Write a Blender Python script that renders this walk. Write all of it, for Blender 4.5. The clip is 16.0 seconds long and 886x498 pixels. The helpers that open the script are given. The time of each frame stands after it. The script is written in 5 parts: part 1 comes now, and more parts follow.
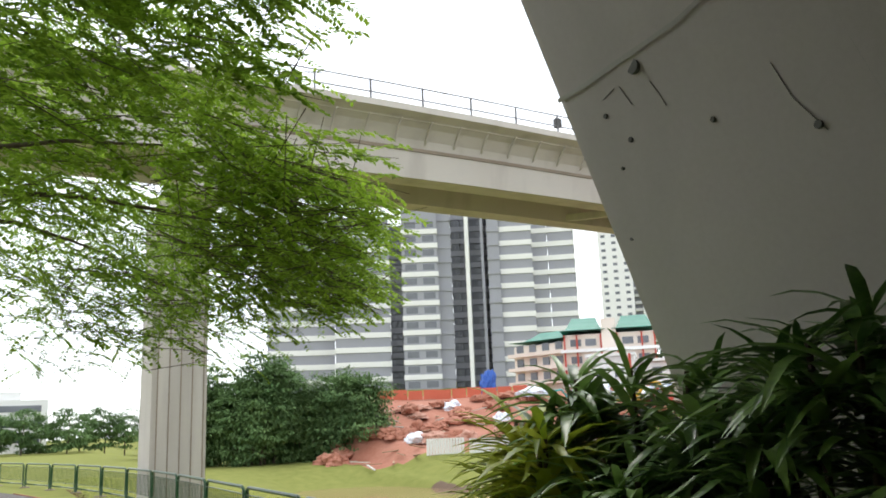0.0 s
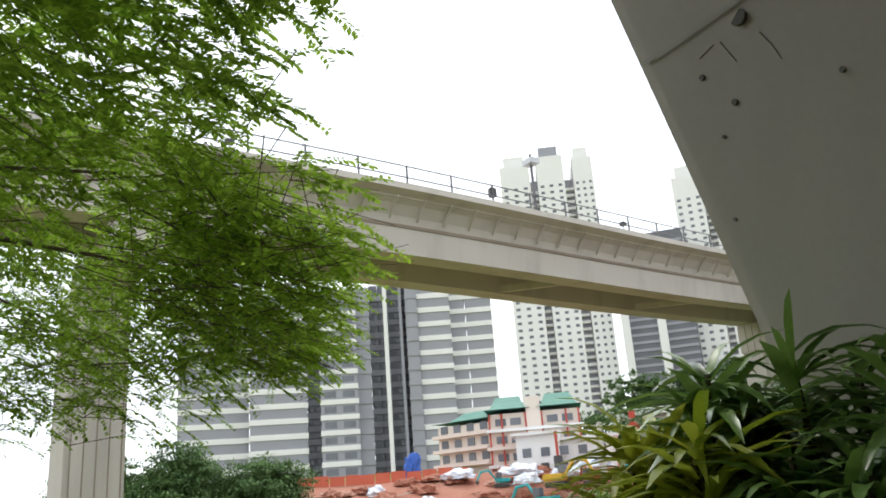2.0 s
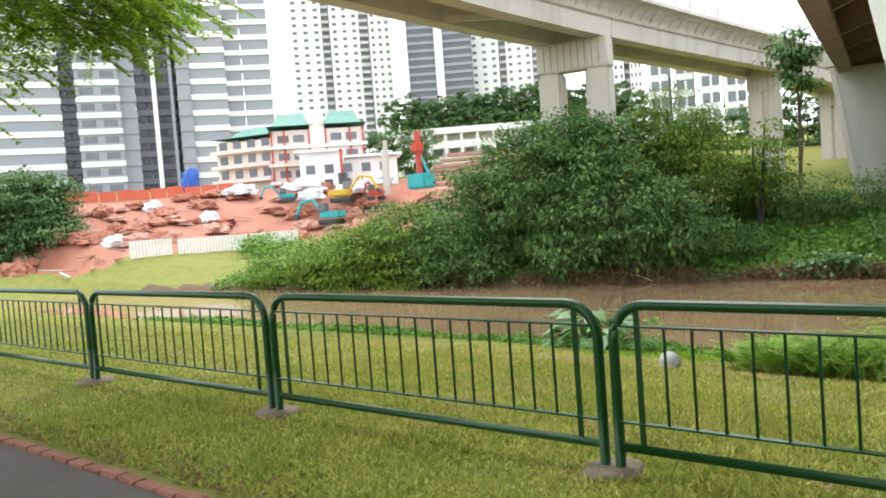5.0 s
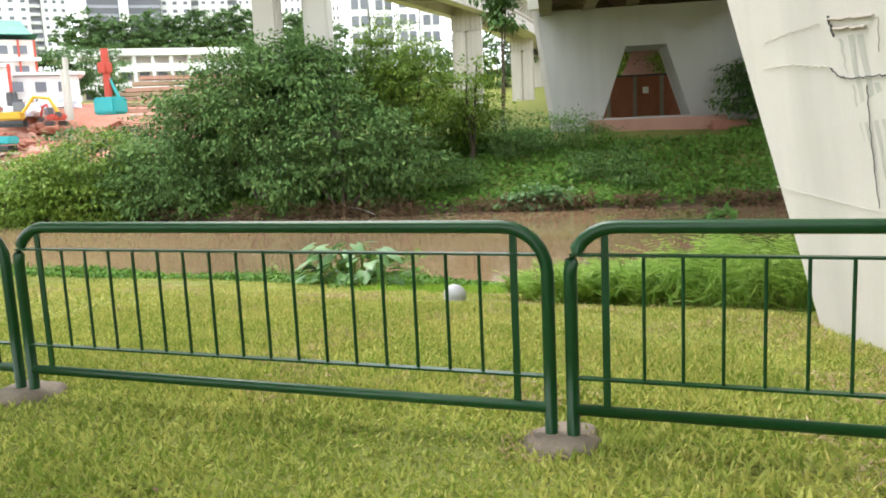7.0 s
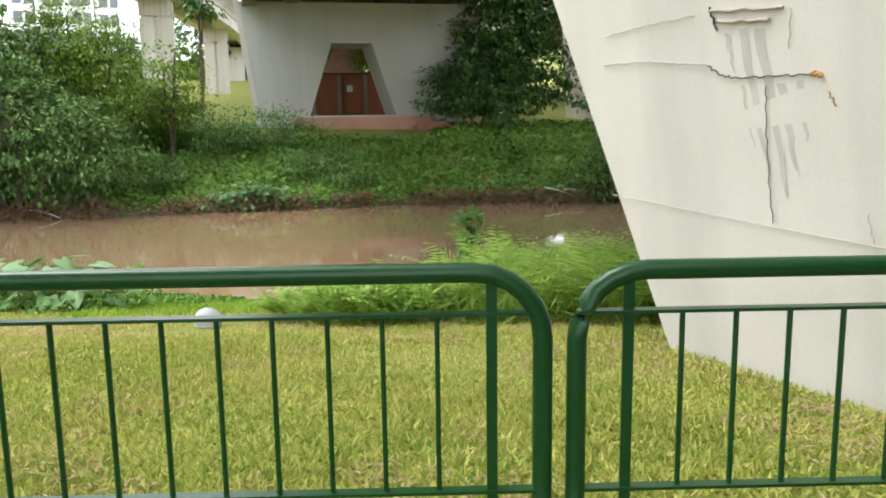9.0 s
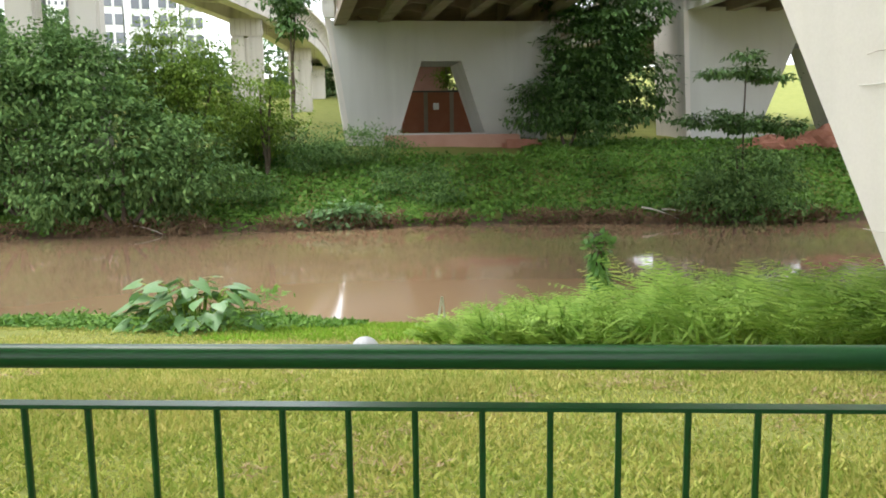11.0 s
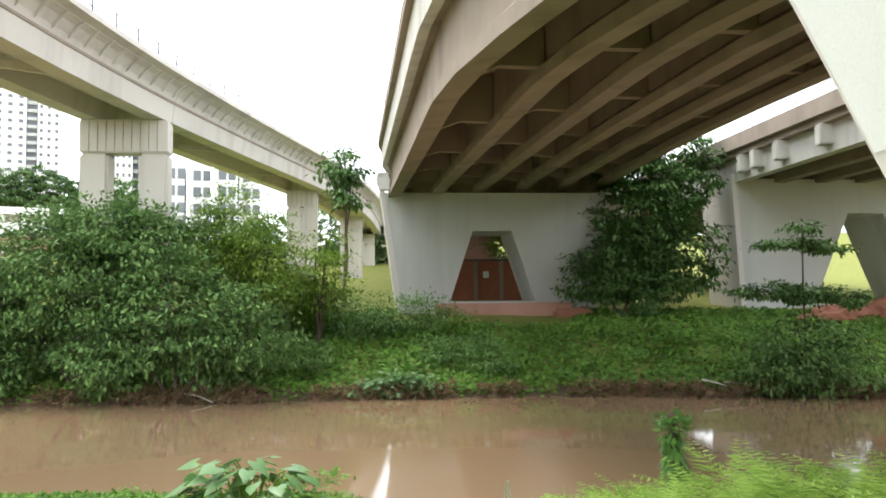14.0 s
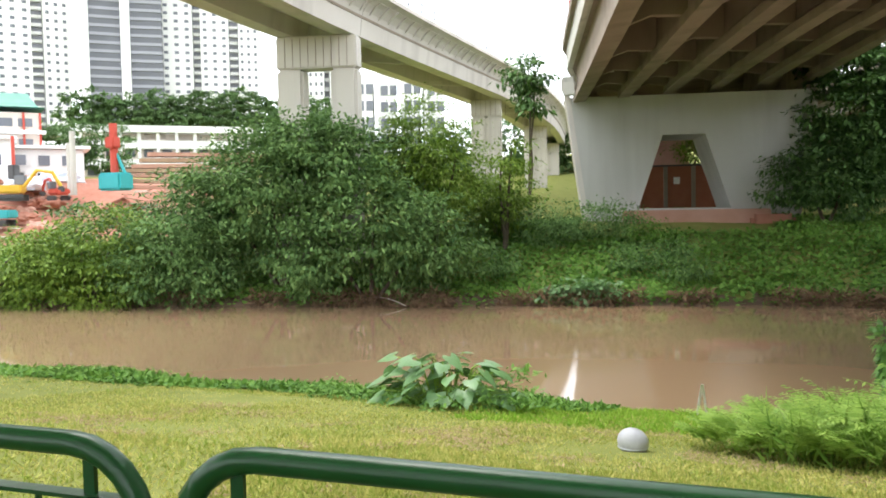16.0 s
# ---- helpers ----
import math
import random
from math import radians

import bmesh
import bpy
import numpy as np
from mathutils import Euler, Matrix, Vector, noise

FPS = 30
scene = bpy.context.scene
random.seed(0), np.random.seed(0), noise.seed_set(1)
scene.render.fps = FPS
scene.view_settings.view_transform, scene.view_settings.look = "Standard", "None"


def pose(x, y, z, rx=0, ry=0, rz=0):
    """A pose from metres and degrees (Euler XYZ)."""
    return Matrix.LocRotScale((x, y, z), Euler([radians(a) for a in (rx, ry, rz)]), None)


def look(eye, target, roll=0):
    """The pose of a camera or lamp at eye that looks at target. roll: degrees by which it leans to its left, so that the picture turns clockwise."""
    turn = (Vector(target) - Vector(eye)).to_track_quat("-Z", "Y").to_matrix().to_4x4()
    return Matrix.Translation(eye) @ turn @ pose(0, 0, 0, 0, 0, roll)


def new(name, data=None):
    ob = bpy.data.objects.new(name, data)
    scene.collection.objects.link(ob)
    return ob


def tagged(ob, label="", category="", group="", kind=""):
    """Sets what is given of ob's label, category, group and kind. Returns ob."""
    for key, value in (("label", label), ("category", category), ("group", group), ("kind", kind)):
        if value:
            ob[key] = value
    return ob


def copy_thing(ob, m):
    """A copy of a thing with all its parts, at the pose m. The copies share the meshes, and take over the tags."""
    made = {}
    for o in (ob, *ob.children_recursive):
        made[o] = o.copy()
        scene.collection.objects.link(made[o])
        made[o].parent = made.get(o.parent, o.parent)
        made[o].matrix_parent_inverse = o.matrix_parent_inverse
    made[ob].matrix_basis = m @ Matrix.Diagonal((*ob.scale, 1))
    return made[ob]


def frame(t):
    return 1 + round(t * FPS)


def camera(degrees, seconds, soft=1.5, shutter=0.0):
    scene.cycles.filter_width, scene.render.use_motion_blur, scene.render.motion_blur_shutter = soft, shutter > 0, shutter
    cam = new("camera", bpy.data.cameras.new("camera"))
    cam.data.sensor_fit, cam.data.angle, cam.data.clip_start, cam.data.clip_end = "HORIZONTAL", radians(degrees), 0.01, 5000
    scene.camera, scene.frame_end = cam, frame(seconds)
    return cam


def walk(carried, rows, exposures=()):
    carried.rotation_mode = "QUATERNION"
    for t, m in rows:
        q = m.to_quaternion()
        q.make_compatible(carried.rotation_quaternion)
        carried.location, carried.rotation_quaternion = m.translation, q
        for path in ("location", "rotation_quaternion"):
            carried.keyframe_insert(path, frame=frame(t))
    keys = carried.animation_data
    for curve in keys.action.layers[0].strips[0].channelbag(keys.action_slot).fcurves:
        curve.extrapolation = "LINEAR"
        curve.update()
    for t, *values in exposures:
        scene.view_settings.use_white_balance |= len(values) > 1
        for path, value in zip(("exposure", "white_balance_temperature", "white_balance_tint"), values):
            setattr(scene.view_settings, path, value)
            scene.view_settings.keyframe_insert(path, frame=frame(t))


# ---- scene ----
cam = camera(56.8, 16.0, soft=1.8)
PATH = [
    (0, (5.354, -3.841, 1.902), (3.633, -2.911, 2.32), -2.3),
    (0.5, (5.081, -3.865, 1.916), (3.4, -2.951, 2.499), -2.9),
    (1, (4.81, -3.823, 1.88), (3.167, -2.847, 2.47), -3.4),
    (1.5, (4.581, -3.864, 1.823), (2.97, -2.835, 2.414), -3.8),
    (2, (4.379, -4.034, 1.699), (2.812, -2.946, 2.3), -4.4),
    (2.5, (4.204, -4.107, 1.633), (2.646, -2.988, 2.202), -4.0),
    (3, (3.816, -4.098, 1.701), (2.237, -2.942, 2.115), -3.9),
    (3.5, (3.521, -4.064, 1.592), (1.917, -2.884, 1.783), -4.1),
    (4, (3.166, -4.109, 1.57), (1.57, -2.906, 1.637), -4.2),
    (4.5, (2.802, -4.144, 1.576), (1.299, -2.826, 1.561), -4.3),
    (5, (2.36, -4.065, 1.585), (1.051, -2.556, 1.484), -4.3),
    (5.2, (2.179, -4.072, 1.566), (0.942, -2.506, 1.438), -4.4),
    (7.3, (0.563, -3.279, 1.411), (0.024, -1.38, 1.095), -2.7),
    (7.5, (0.464, -3.17, 1.401), (0.038, -1.243, 1.078), -2.8),
    (8, (0.211, -2.831, 1.429), (0.062, -0.866, 1.086), -2.2),
    (8.2, (0.098, -2.715, 1.425), (0.002, -0.745, 1.091), -1.7),
    (10.3, (-1.183, -1.895, 1.464), (-1.041, 0.072, 1.134), -1.1),
    (10.5, (-1.285, -1.871, 1.472), (-1.175, 0.098, 1.142), -1.0),
    (11, (-1.448, -1.852, 1.497), (-1.565, 0.124, 1.208), -0.8),
    (11.5, (-1.606, -1.821, 1.576), (-1.794, 0.162, 1.391), -0.9),
    (12, (-1.712, -1.725, 1.579), (-1.867, 0.265, 1.455), -0.9),
    (12.5, (-1.672, -1.583, 1.586), (-1.653, 0.415, 1.488), -0.5),
    (13, (-1.671, -1.528, 1.568), (-1.529, 0.464, 1.474), -0.3),
    (13.5, (-1.734, -1.571, 1.596), (-1.683, 0.427, 1.545), -0.4),
    (14, (-1.807, -1.57, 1.664), (-2.027, 0.414, 1.776), -0.5),
    (14.5, (-1.723, -1.391, 1.562), (-2.031, 0.581, 1.697), -1.0),
    (15, (-1.724, -1.317, 1.521), (-2.106, 0.646, 1.543), -1.0),
    (15.5, (-1.858, -1.496, 1.514), (-2.356, 0.441, 1.458), -0.9),
    (16, (-1.896, -1.503, 1.503), (-2.553, 0.383, 1.405), -1.1),
]
walk(cam, [(t, look(eye, target, roll)) for t, eye, target, roll in PATH],
     [(0, 0.05), (0.7, -0.2), (2.5, -0.05), (3.5, 0.2), (5, 0.55), (7.3, 0.9), (10.5, 0.85), (12.5, 0.8), (16, 0.8)])

# ---- light ----
world = bpy.data.worlds.new("overcast_sky")
scene.world = world
world.use_nodes = True
wn, wl = world.node_tree.nodes, world.node_tree.links
sky = wn.new("ShaderNodeTexSky")
sky.sky_type, sky.sun_disc = 'NISHITA', False
sky.sun_elevation, sky.sun_rotation = radians(60), radians(298)
cloud = wn.new("ShaderNodeMix")
cloud.data_type = 'RGBA'
cloud.inputs[0].default_value = 0.86
cloud.inputs[7].default_value = (9.2, 9.5, 9.9, 1)
wl.new(sky.outputs[0], cloud.inputs[6])
wl.new(cloud.outputs[2], wn["Background"].inputs[0])
wn["Background"].inputs[1].default_value = 0.2
sun = new("sun", bpy.data.lights.new("sun", 'SUN'))
sun.data.energy, sun.data.angle, sun.data.color = 1.3, radians(25), (1, 0.96, 0.9)
sun.matrix_world = look((-30, 16, 60), (0, 0, 0))

# ---- materials ----
def mat(name, c1, c2, scale=3.0, rough=0.8, bump=0.0, metal=0.0, fine=40.0, spec=0.3, island=0.0, obj=0.0, stain=None, trans=0.0):
    m = bpy.data.materials.new(name)
    m.use_nodes = True
    n, l = m.node_tree.nodes, m.node_tree.links
    b = n["Principled BSDF"]
    geo = n.new("ShaderNodeNewGeometry")
    big = n.new("ShaderNodeTexNoise")
    big.inputs["Scale"].default_value, big.inputs["Detail"].default_value = scale, 6
    small = n.new("ShaderNodeTexNoise")
    small.inputs["Scale"].default_value, small.inputs["Detail"].default_value = fine, 4
    l.new(geo.outputs["Position"], big.inputs["Vector"])
    l.new(geo.outputs["Position"], small.inputs["Vector"])
    mix = n.new("ShaderNodeMix")
    mix.data_type = 'RGBA'
    mix.inputs[6].default_value, mix.inputs[7].default_value = (*c1, 1), (*c2, 1)
    add = n.new("ShaderNodeMath")
    add.operation = 'MULTIPLY_ADD'
    l.new(small.outputs[0], add.inputs[0])
    add.inputs[1].default_value = 0.6
    sub = n.new("ShaderNodeMath")
    sub.operation = 'SUBTRACT'
    l.new(big.outputs[0], sub.inputs[0])
    sub.inputs[1].default_value = 0.3
    l.new(sub.outputs[0], add.inputs[2])
    fac = add.outputs[0]
    if island or obj:
        if island:
            rnd = geo.outputs["Random Per Island"]
        else:
            rnd = n.new("ShaderNodeObjectInfo").outputs["Random"]
        a2 = n.new("ShaderNodeMath")
        a2.operation = 'MULTIPLY_ADD'
        l.new(rnd, a2.inputs[0])
        a2.inputs[1].default_value = island or obj
        l.new(fac, a2.inputs[2])
        a3 = n.new("ShaderNodeMath")
        a3.operation = 'SUBTRACT'
        l.new(a2.outputs[0], a3.inputs[0])
        a3.inputs[1].default_value = (island or obj) / 2
        fac = a3.outputs[0]
    clamp = n.new("ShaderNodeClamp")
    l.new(fac, clamp.inputs[0])
    l.new(clamp.outputs[0], mix.inputs[0])
    col = mix.outputs[2]
    if stain:
        # long downward streaks of dirt
        mp = n.new("ShaderNodeMapping")
        mp.inputs["Scale"].default_value = stain[1]
        l.new(geo.outputs["Position"], mp.inputs[0])
        st = n.new("ShaderNodeTexNoise")
        st.inputs["Scale"].default_value, st.inputs["Detail"].default_value = 1.0, 5
        l.new(mp.outputs[0], st.inputs["Vector"])
        ramp = n.new("ShaderNodeValToRGB")
        ramp.color_ramp.elements[0].position, ramp.color_ramp.elements[1].position = 0.5, 0.72
        ramp.color_ramp.elements[1].color = (stain[2],) * 3 + (1,)
        l.new(st.outputs[0], ramp.inputs[0])
        m2 = n.new("ShaderNodeMix")
        m2.data_type = 'RGBA'
        l.new(ramp.outputs[0], m2.inputs[0])
        l.new(col, m2.inputs[6])
        m2.inputs[7].default_value = (*stain[0], 1)
        col = m2.outputs[2]
    l.new(col, b.inputs["Base Color"])
    b.inputs["Roughness"].default_value = rough
    b.inputs["Metallic"].default_value = metal
    b.inputs["Specular IOR Level"].default_value = spec
    if trans:
        tr = n.new("ShaderNodeBsdfTranslucent")
        l.new(col, tr.inputs[0])
        ms = n.new("ShaderNodeMixShader")
        ms.inputs[0].default_value = trans
        l.new(b.outputs[0], ms.inputs[1])
        l.new(tr.outputs[0], ms.inputs[2])
        l.new(ms.outputs[0], n["Material Output"].inputs[0])
    if bump:
        bp = n.new("ShaderNodeBump")
        bp.inputs["Strength"].default_value, bp.inputs["Distance"].default_value = bump, 0.02
        l.new(small.outputs[0], bp.inputs["Height"])
        l.new(bp.outputs[0], b.inputs["Normal"])
    return m


M_CONC = mat("weathered_concrete", (0.50, 0.49, 0.44), (0.66, 0.65, 0.60), 0.7, 0.85, 0.25, stain=((0.30, 0.29, 0.26), (1.3, 1.3, 0.12), 0.55))
M_CONCP = mat("painted_pier_concrete", (0.59, 0.55, 0.505), (0.70, 0.66, 0.615), 0.5, 0.8, 0.06, stain=((0.42, 0.41, 0.37), (1.1, 1.1, 0.10), 0.5))
M_PIERG = mat("grey_pier_concrete", (0.50, 0.50, 0.47), (0.60, 0.60, 0.57), 0.4, 0.85, 0.15, stain=((0.36, 0.36, 0.34), (0.9, 0.9, 0.07), 0.4))
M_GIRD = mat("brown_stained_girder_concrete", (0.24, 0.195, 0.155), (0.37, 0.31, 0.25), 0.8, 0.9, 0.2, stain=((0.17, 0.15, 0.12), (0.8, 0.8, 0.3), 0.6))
M_VIA = mat("viaduct_concrete", (0.52, 0.48, 0.43), (0.63, 0.60, 0.55), 0.35, 0.85, 0.2, stain=((0.34, 0.31, 0.28), (1.6, 0.9, 0.08), 0.5))
M_LAWN = mat("mown_lawn_soil", (0.14, 0.165, 0.042), (0.28, 0.285, 0.09), 1.4, 1.0, 0.5, fine=25, spec=0.05)
M_BLADE = mat("lawn_grass_blade", (0.25, 0.34, 0.055), (0.64, 0.57, 0.20), 1.3, 0.8, island=0.9, spec=0.1, trans=0.3)
M_WATER = mat("muddy_river_water", (0.27, 0.178, 0.10), (0.32, 0.215, 0.128), 0.12, 0.06, 0.0, spec=0.5)
M_MUD = mat("wet_bank_mud", (0.09, 0.06, 0.04), (0.19, 0.13, 0.09), 2.0, 0.9, 0.6)
M_RAIL = mat("green_railing_paint", (0.005, 0.042, 0.010), (0.010, 0.066, 0.017), 4, 0.3, 0.05, spec=0.35)
M_ASPH = mat("path_asphalt", (0.095, 0.085, 0.08), (0.155, 0.14, 0.132), 1.5, 0.9, 0.5, fine=120)
M_BRICK = mat("red_brick_edging", (0.24, 0.10, 0.07), (0.36, 0.17, 0.12), 5, 0.9, 0.4, obj=0.6)
M_FOOT = mat("post_footing_concrete", (0.17, 0.13, 0.10), (0.30, 0.25, 0.2), 6, 0.9, 0.5)
M_SOIL = mat("red_clay_soil", (0.30, 0.10, 0.06), (0.48, 0.25, 0.18), 0.25, 0.95, 0.6, fine=3)
M_PINK = mat("pink_clay_ledge", (0.42, 0.22, 0.16), (0.55, 0.33, 0.26), 1.2, 0.9, 0.3)
M_REDWALL = mat("red_brick_back_wall", (0.30, 0.10, 0.06), (0.38, 0.16, 0.10), 2.0, 0.9, 0.3)
M_LEAF = mat("bright_feathery_leaf", (0.08, 0.16, 0.014), (0.42, 0.61, 0.07), 0.8, 0.6, island=0.7, spec=0.2, trans=0.55)
M_BUSH = mat("bush_leaf", (0.045, 0.11, 0.035), (0.25, 0.40, 0.13), 1.1, 0.7, island=0.7, spec=0.1, trans=0.2)
M_BUSHL = mat("light_bush_leaf", (0.07, 0.14, 0.016), (0.27, 0.40, 0.06), 0.5, 0.55, island=0.7, spec=0.2, trans=0.25)
M_DARKB = mat("dark_bush_leaf", (0.024, 0.065, 0.018), (0.15, 0.28, 0.075), 1.0, 0.5, island=0.7, spec=0.25, trans=0.15)
M_CREEP = mat("creeper_leaf", (0.05, 0.14, 0.018), (0.22, 0.40, 0.07), 0.4, 0.6, island=0.7, spec=0.2, trans=0.2)
M_FERN = mat("fern_frond", (0.13, 0.27, 0.03), (0.42, 0.58, 0.13), 0.9, 0.55, island=0.6, spec=0.2, trans=0.35)
M_STRAP = mat("strap_grass", (0.12, 0.25, 0.03), (0.36, 0.50, 0.11), 1.5, 0.5, island=0.7, spec=0.25, trans=0.3)
M_SHORE = mat("fresh_grass", (0.17, 0.36, 0.03), (0.36, 0.52, 0.07), 1.5, 0.6, island=0.6, spec=0.15, trans=0.3)
M_VINE = mat("vine_leaf", (0.05, 0.16, 0.03), (0.22, 0.42, 0.09), 2.5, 0.45, island=0.7, spec=0.3, trans=0.25)
M_LUSH = mat("lush_lawn_blade", (0.21, 0.31, 0.045), (0.62, 0.61, 0.18), 1.3, 0.7, island=1.0, spec=0.15, trans=0.3)
M_TARO = mat("taro_leaf", (0.09, 0.22, 0.06), (0.30, 0.47, 0.22), 1.5, 0.35, island=0.5, spec=0.4, trans=0.25)
M_PALM = mat("glossy_palm_leaf", (0.032, 0.09, 0.02), (0.26, 0.42, 0.10), 1.2, 0.28, island=0.8, spec=0.5, trans=0.2)
M_PALMY = mat("yellow_green_palm_leaf", (0.22, 0.32, 0.02), (0.52, 0.54, 0.07), 1.5, 0.35, island=0.6, spec=0.4, trans=0.35)
M_DEAD = mat("dry_brown_leaf", (0.13, 0.08, 0.04), (0.30, 0.20, 0.12), 3, 0.9, island=0.6, trans=0.1)
M_BARK = mat("grey_brown_bark", (0.06, 0.045, 0.03), (0.15, 0.12, 0.09), 5, 0.95, 0.6)
M_HILL = mat("hill_tree_leaf", (0.05, 0.11, 0.04), (0.20, 0.31, 0.12), 0.3, 0.7, island=0.6, spec=0.1, trans=0.15)
M_WHITE = mat("white_wall_paint", (0.74, 0.74, 0.73), (0.82, 0.82, 0.81), 0.2, 0.8)
M_GREYW = mat("grey_wall_paint", (0.29, 0.295, 0.335), (0.35, 0.355, 0.40), 0.15, 0.8)
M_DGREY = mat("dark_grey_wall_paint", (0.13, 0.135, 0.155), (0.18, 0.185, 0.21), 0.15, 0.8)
M_WIN = mat("dark_window_glass", (0.10, 0.11, 0.13), (0.19, 0.20, 0.23), 0.5, 0.2, spec=0.5, obj=0.6)
M_CREAM = mat("cream_wall_paint", (0.70, 0.61, 0.54), (0.80, 0.72, 0.65), 0.3, 0.85)
M_REDP = mat("red_paint", (0.45, 0.06, 0.04), (0.55, 0.10, 0.07), 0.5, 0.6)
M_ROOF = mat("green_roof_tile", (0.03, 0.16, 0.12), (0.06, 0.24, 0.18), 0.8, 0.5)
M_ORANGE = mat("orange_barrier_mesh", (0.50, 0.10, 0.06), (0.62, 0.18, 0.11), 0.6, 0.8)
M_BLUE = mat("blue_tarpaulin", (0.03, 0.09, 0.38), (0.06, 0.16, 0.50), 1.0, 0.5)
M_TARP = mat("pale_tarpaulin", (0.62, 0.68, 0.78), (0.80, 0.83, 0.88), 0.5, 0.5, 0.3, fine=4)
M_TEAL = mat("teal_machine_paint", (0.03, 0.33, 0.36), (0.06, 0.43, 0.45), 1.0, 0.45)
M_YEL = mat("yellow_machine_paint", (0.60, 0.36, 0.03), (0.70, 0.45, 0.06), 1.0, 0.45)
M_STEEL = mat("galvanised_steel", (0.42, 0.43, 0.44), (0.55, 0.56, 0.57), 2.0, 0.4, metal=0.6)
M_RAILG = mat("grey_rail_paint", (0.13, 0.13, 0.14), (0.2, 0.2, 0.21), 2.0, 0.6)
M_DARKM = mat("dark_machine_metal", (0.05, 0.05, 0.05), (0.10, 0.10, 0.10), 2.0, 0.5)
M_PLANK = mat("bare_timber", (0.30, 0.19, 0.12), (0.45, 0.32, 0.22), 1.0, 0.9)
M_BALL = mat("grey_plastic_shell", (0.36, 0.36, 0.38), (0.50, 0.50, 0.52), 6, 0.45, 0.1)
M_BLOND = mat("bleached_wood", (0.60, 0.55, 0.48), (0.75, 0.71, 0.65), 8, 0.8)


# ---- mesh helpers ----
def thing(name, label, category, group="", kind="", at=(0, 0, 0)):
    e = new(name)
    e.location = at
    return tagged(e, label, category, group, kind)


def mesh_of(name, verts, faces, material, smooth=False):
    me = bpy.data.meshes.new(name)
    me.from_pydata([tuple(v) for v in verts], [], [tuple(f) for f in faces])
    me.materials.append(material)
    if smooth:
        me.shade_smooth()
    me.update()
    return me


def hang(ob, parent, label=""):
    if parent is not None:
        ob.parent = parent
        ob.matrix_parent_inverse = Matrix.Translation(parent.location).inverted() if parent.parent is None else Matrix()
    return tagged(ob, label)


def part(name, bm, material, parent, label="", smooth=False):
    me = bpy.data.meshes.new(name)
    bm.to_mesh(me)
    bm.free()
    me.materials.append(material)
    if smooth:
        me.shade_smooth()
    return hang(new(name, me), parent, label)


def raw(name, verts, faces, material, parent=None, label="", smooth=False):
    return hang(new(name, mesh_of(name, verts, faces, material, smooth)), parent, label)


def boxv(x0, x1, y0, y1, z0, z1):
    v = [(x, y, z) for z in (z0, z1) for x, y in ((x0, y0), (x1, y0), (x1, y1), (x0, y1))]
    return v, [(3, 2, 1, 0), (4, 5, 6, 7), (0, 1, 5, 4), (1, 2, 6, 5), (2, 3, 7, 6), (3, 0, 4, 7)]


def add_box(bm, x0, x1, y0, y1, z0, z1, m=None, bevel=0.0):
    v, f = boxv(x0, x1, y0, y1, z0, z1)
    vs = [bm.verts.new(m @ Vector(p) if m is not None else p) for p in v]
    fs = [bm.faces.new([vs[i] for i in q]) for q in f]
    if bevel:
        bmesh.ops.bevel(bm, geom=list({e for q in fs for e in q.edges}), offset=bevel, segments=2, affect='EDGES')


def box_part(name, x0, x1, y0, y1, z0, z1, material, parent, label="", m=None, bevel=0.0):
    bm = bmesh.new()
    add_box(bm, x0, x1, y0, y1, z0, z1, m, bevel)
    return part(name, bm, material, parent, label)


def tube(points, r, seg=8, r1=None, cap=True):
    """Rings along a polyline: verts, faces."""
    pts = [Vector(p) for p in points]
    V, F = [], []
    for i, p in enumerate(pts):
        d = (pts[min(i + 1, len(pts) - 1)] - pts[max(i - 1, 0)]).normalized()
        a = d.cross(Vector((0, 0, 1)) if abs(d.z) < 0.9 else Vector((1, 0, 0))).normalized()
        b = d.cross(a)
        rr = r if r1 is None else r + (r1 - r) * i / (len(pts) - 1)
        for k in range(seg):
            t = 2 * math.pi * k / seg
            V.append(p + a * rr * math.cos(t) + b * rr * math.sin(t))
    n = len(pts)
    for i in range(n - 1):
        for k in range(seg):
            F.append((i * seg + k, i * seg + (k + 1) % seg, (i + 1) * seg + (k + 1) % seg, (i + 1) * seg + k))
    if cap:
        F.append(tuple(range(seg)))
        F.append(tuple((n - 1) * seg + k for k in reversed(range(seg))))
    return V, F


def join(*pieces):
    V, F = [], []
    for v, f in pieces:
        o = len(V)
        V += list(v)
        F += [tuple(i + o for i in q) for q in f]
    return V, F


def sweep(sections, close=True):
    """Loft of equal-length sections of points."""
    k = len(sections[0])
    V = [p for s in sections for p in s]
    F = []
    for i in range(len(sections) - 1):
        for j in range(k if close else k - 1):
            a, b = i * k + j, i * k + (j + 1) % k
            F.append((a, b, b + k, a + k))
    if close:
        F.append(tuple(reversed(range(k))))
        F.append(tuple((len(sections) - 1) * k + j for j in range(k)))
    return V, F


def smooth01(a, b, x):
    t = min(1, max(0, (x - a) / (b - a)))
    return t * t * (3 - 2 * t)


RNG = np.random.default_rng(7)


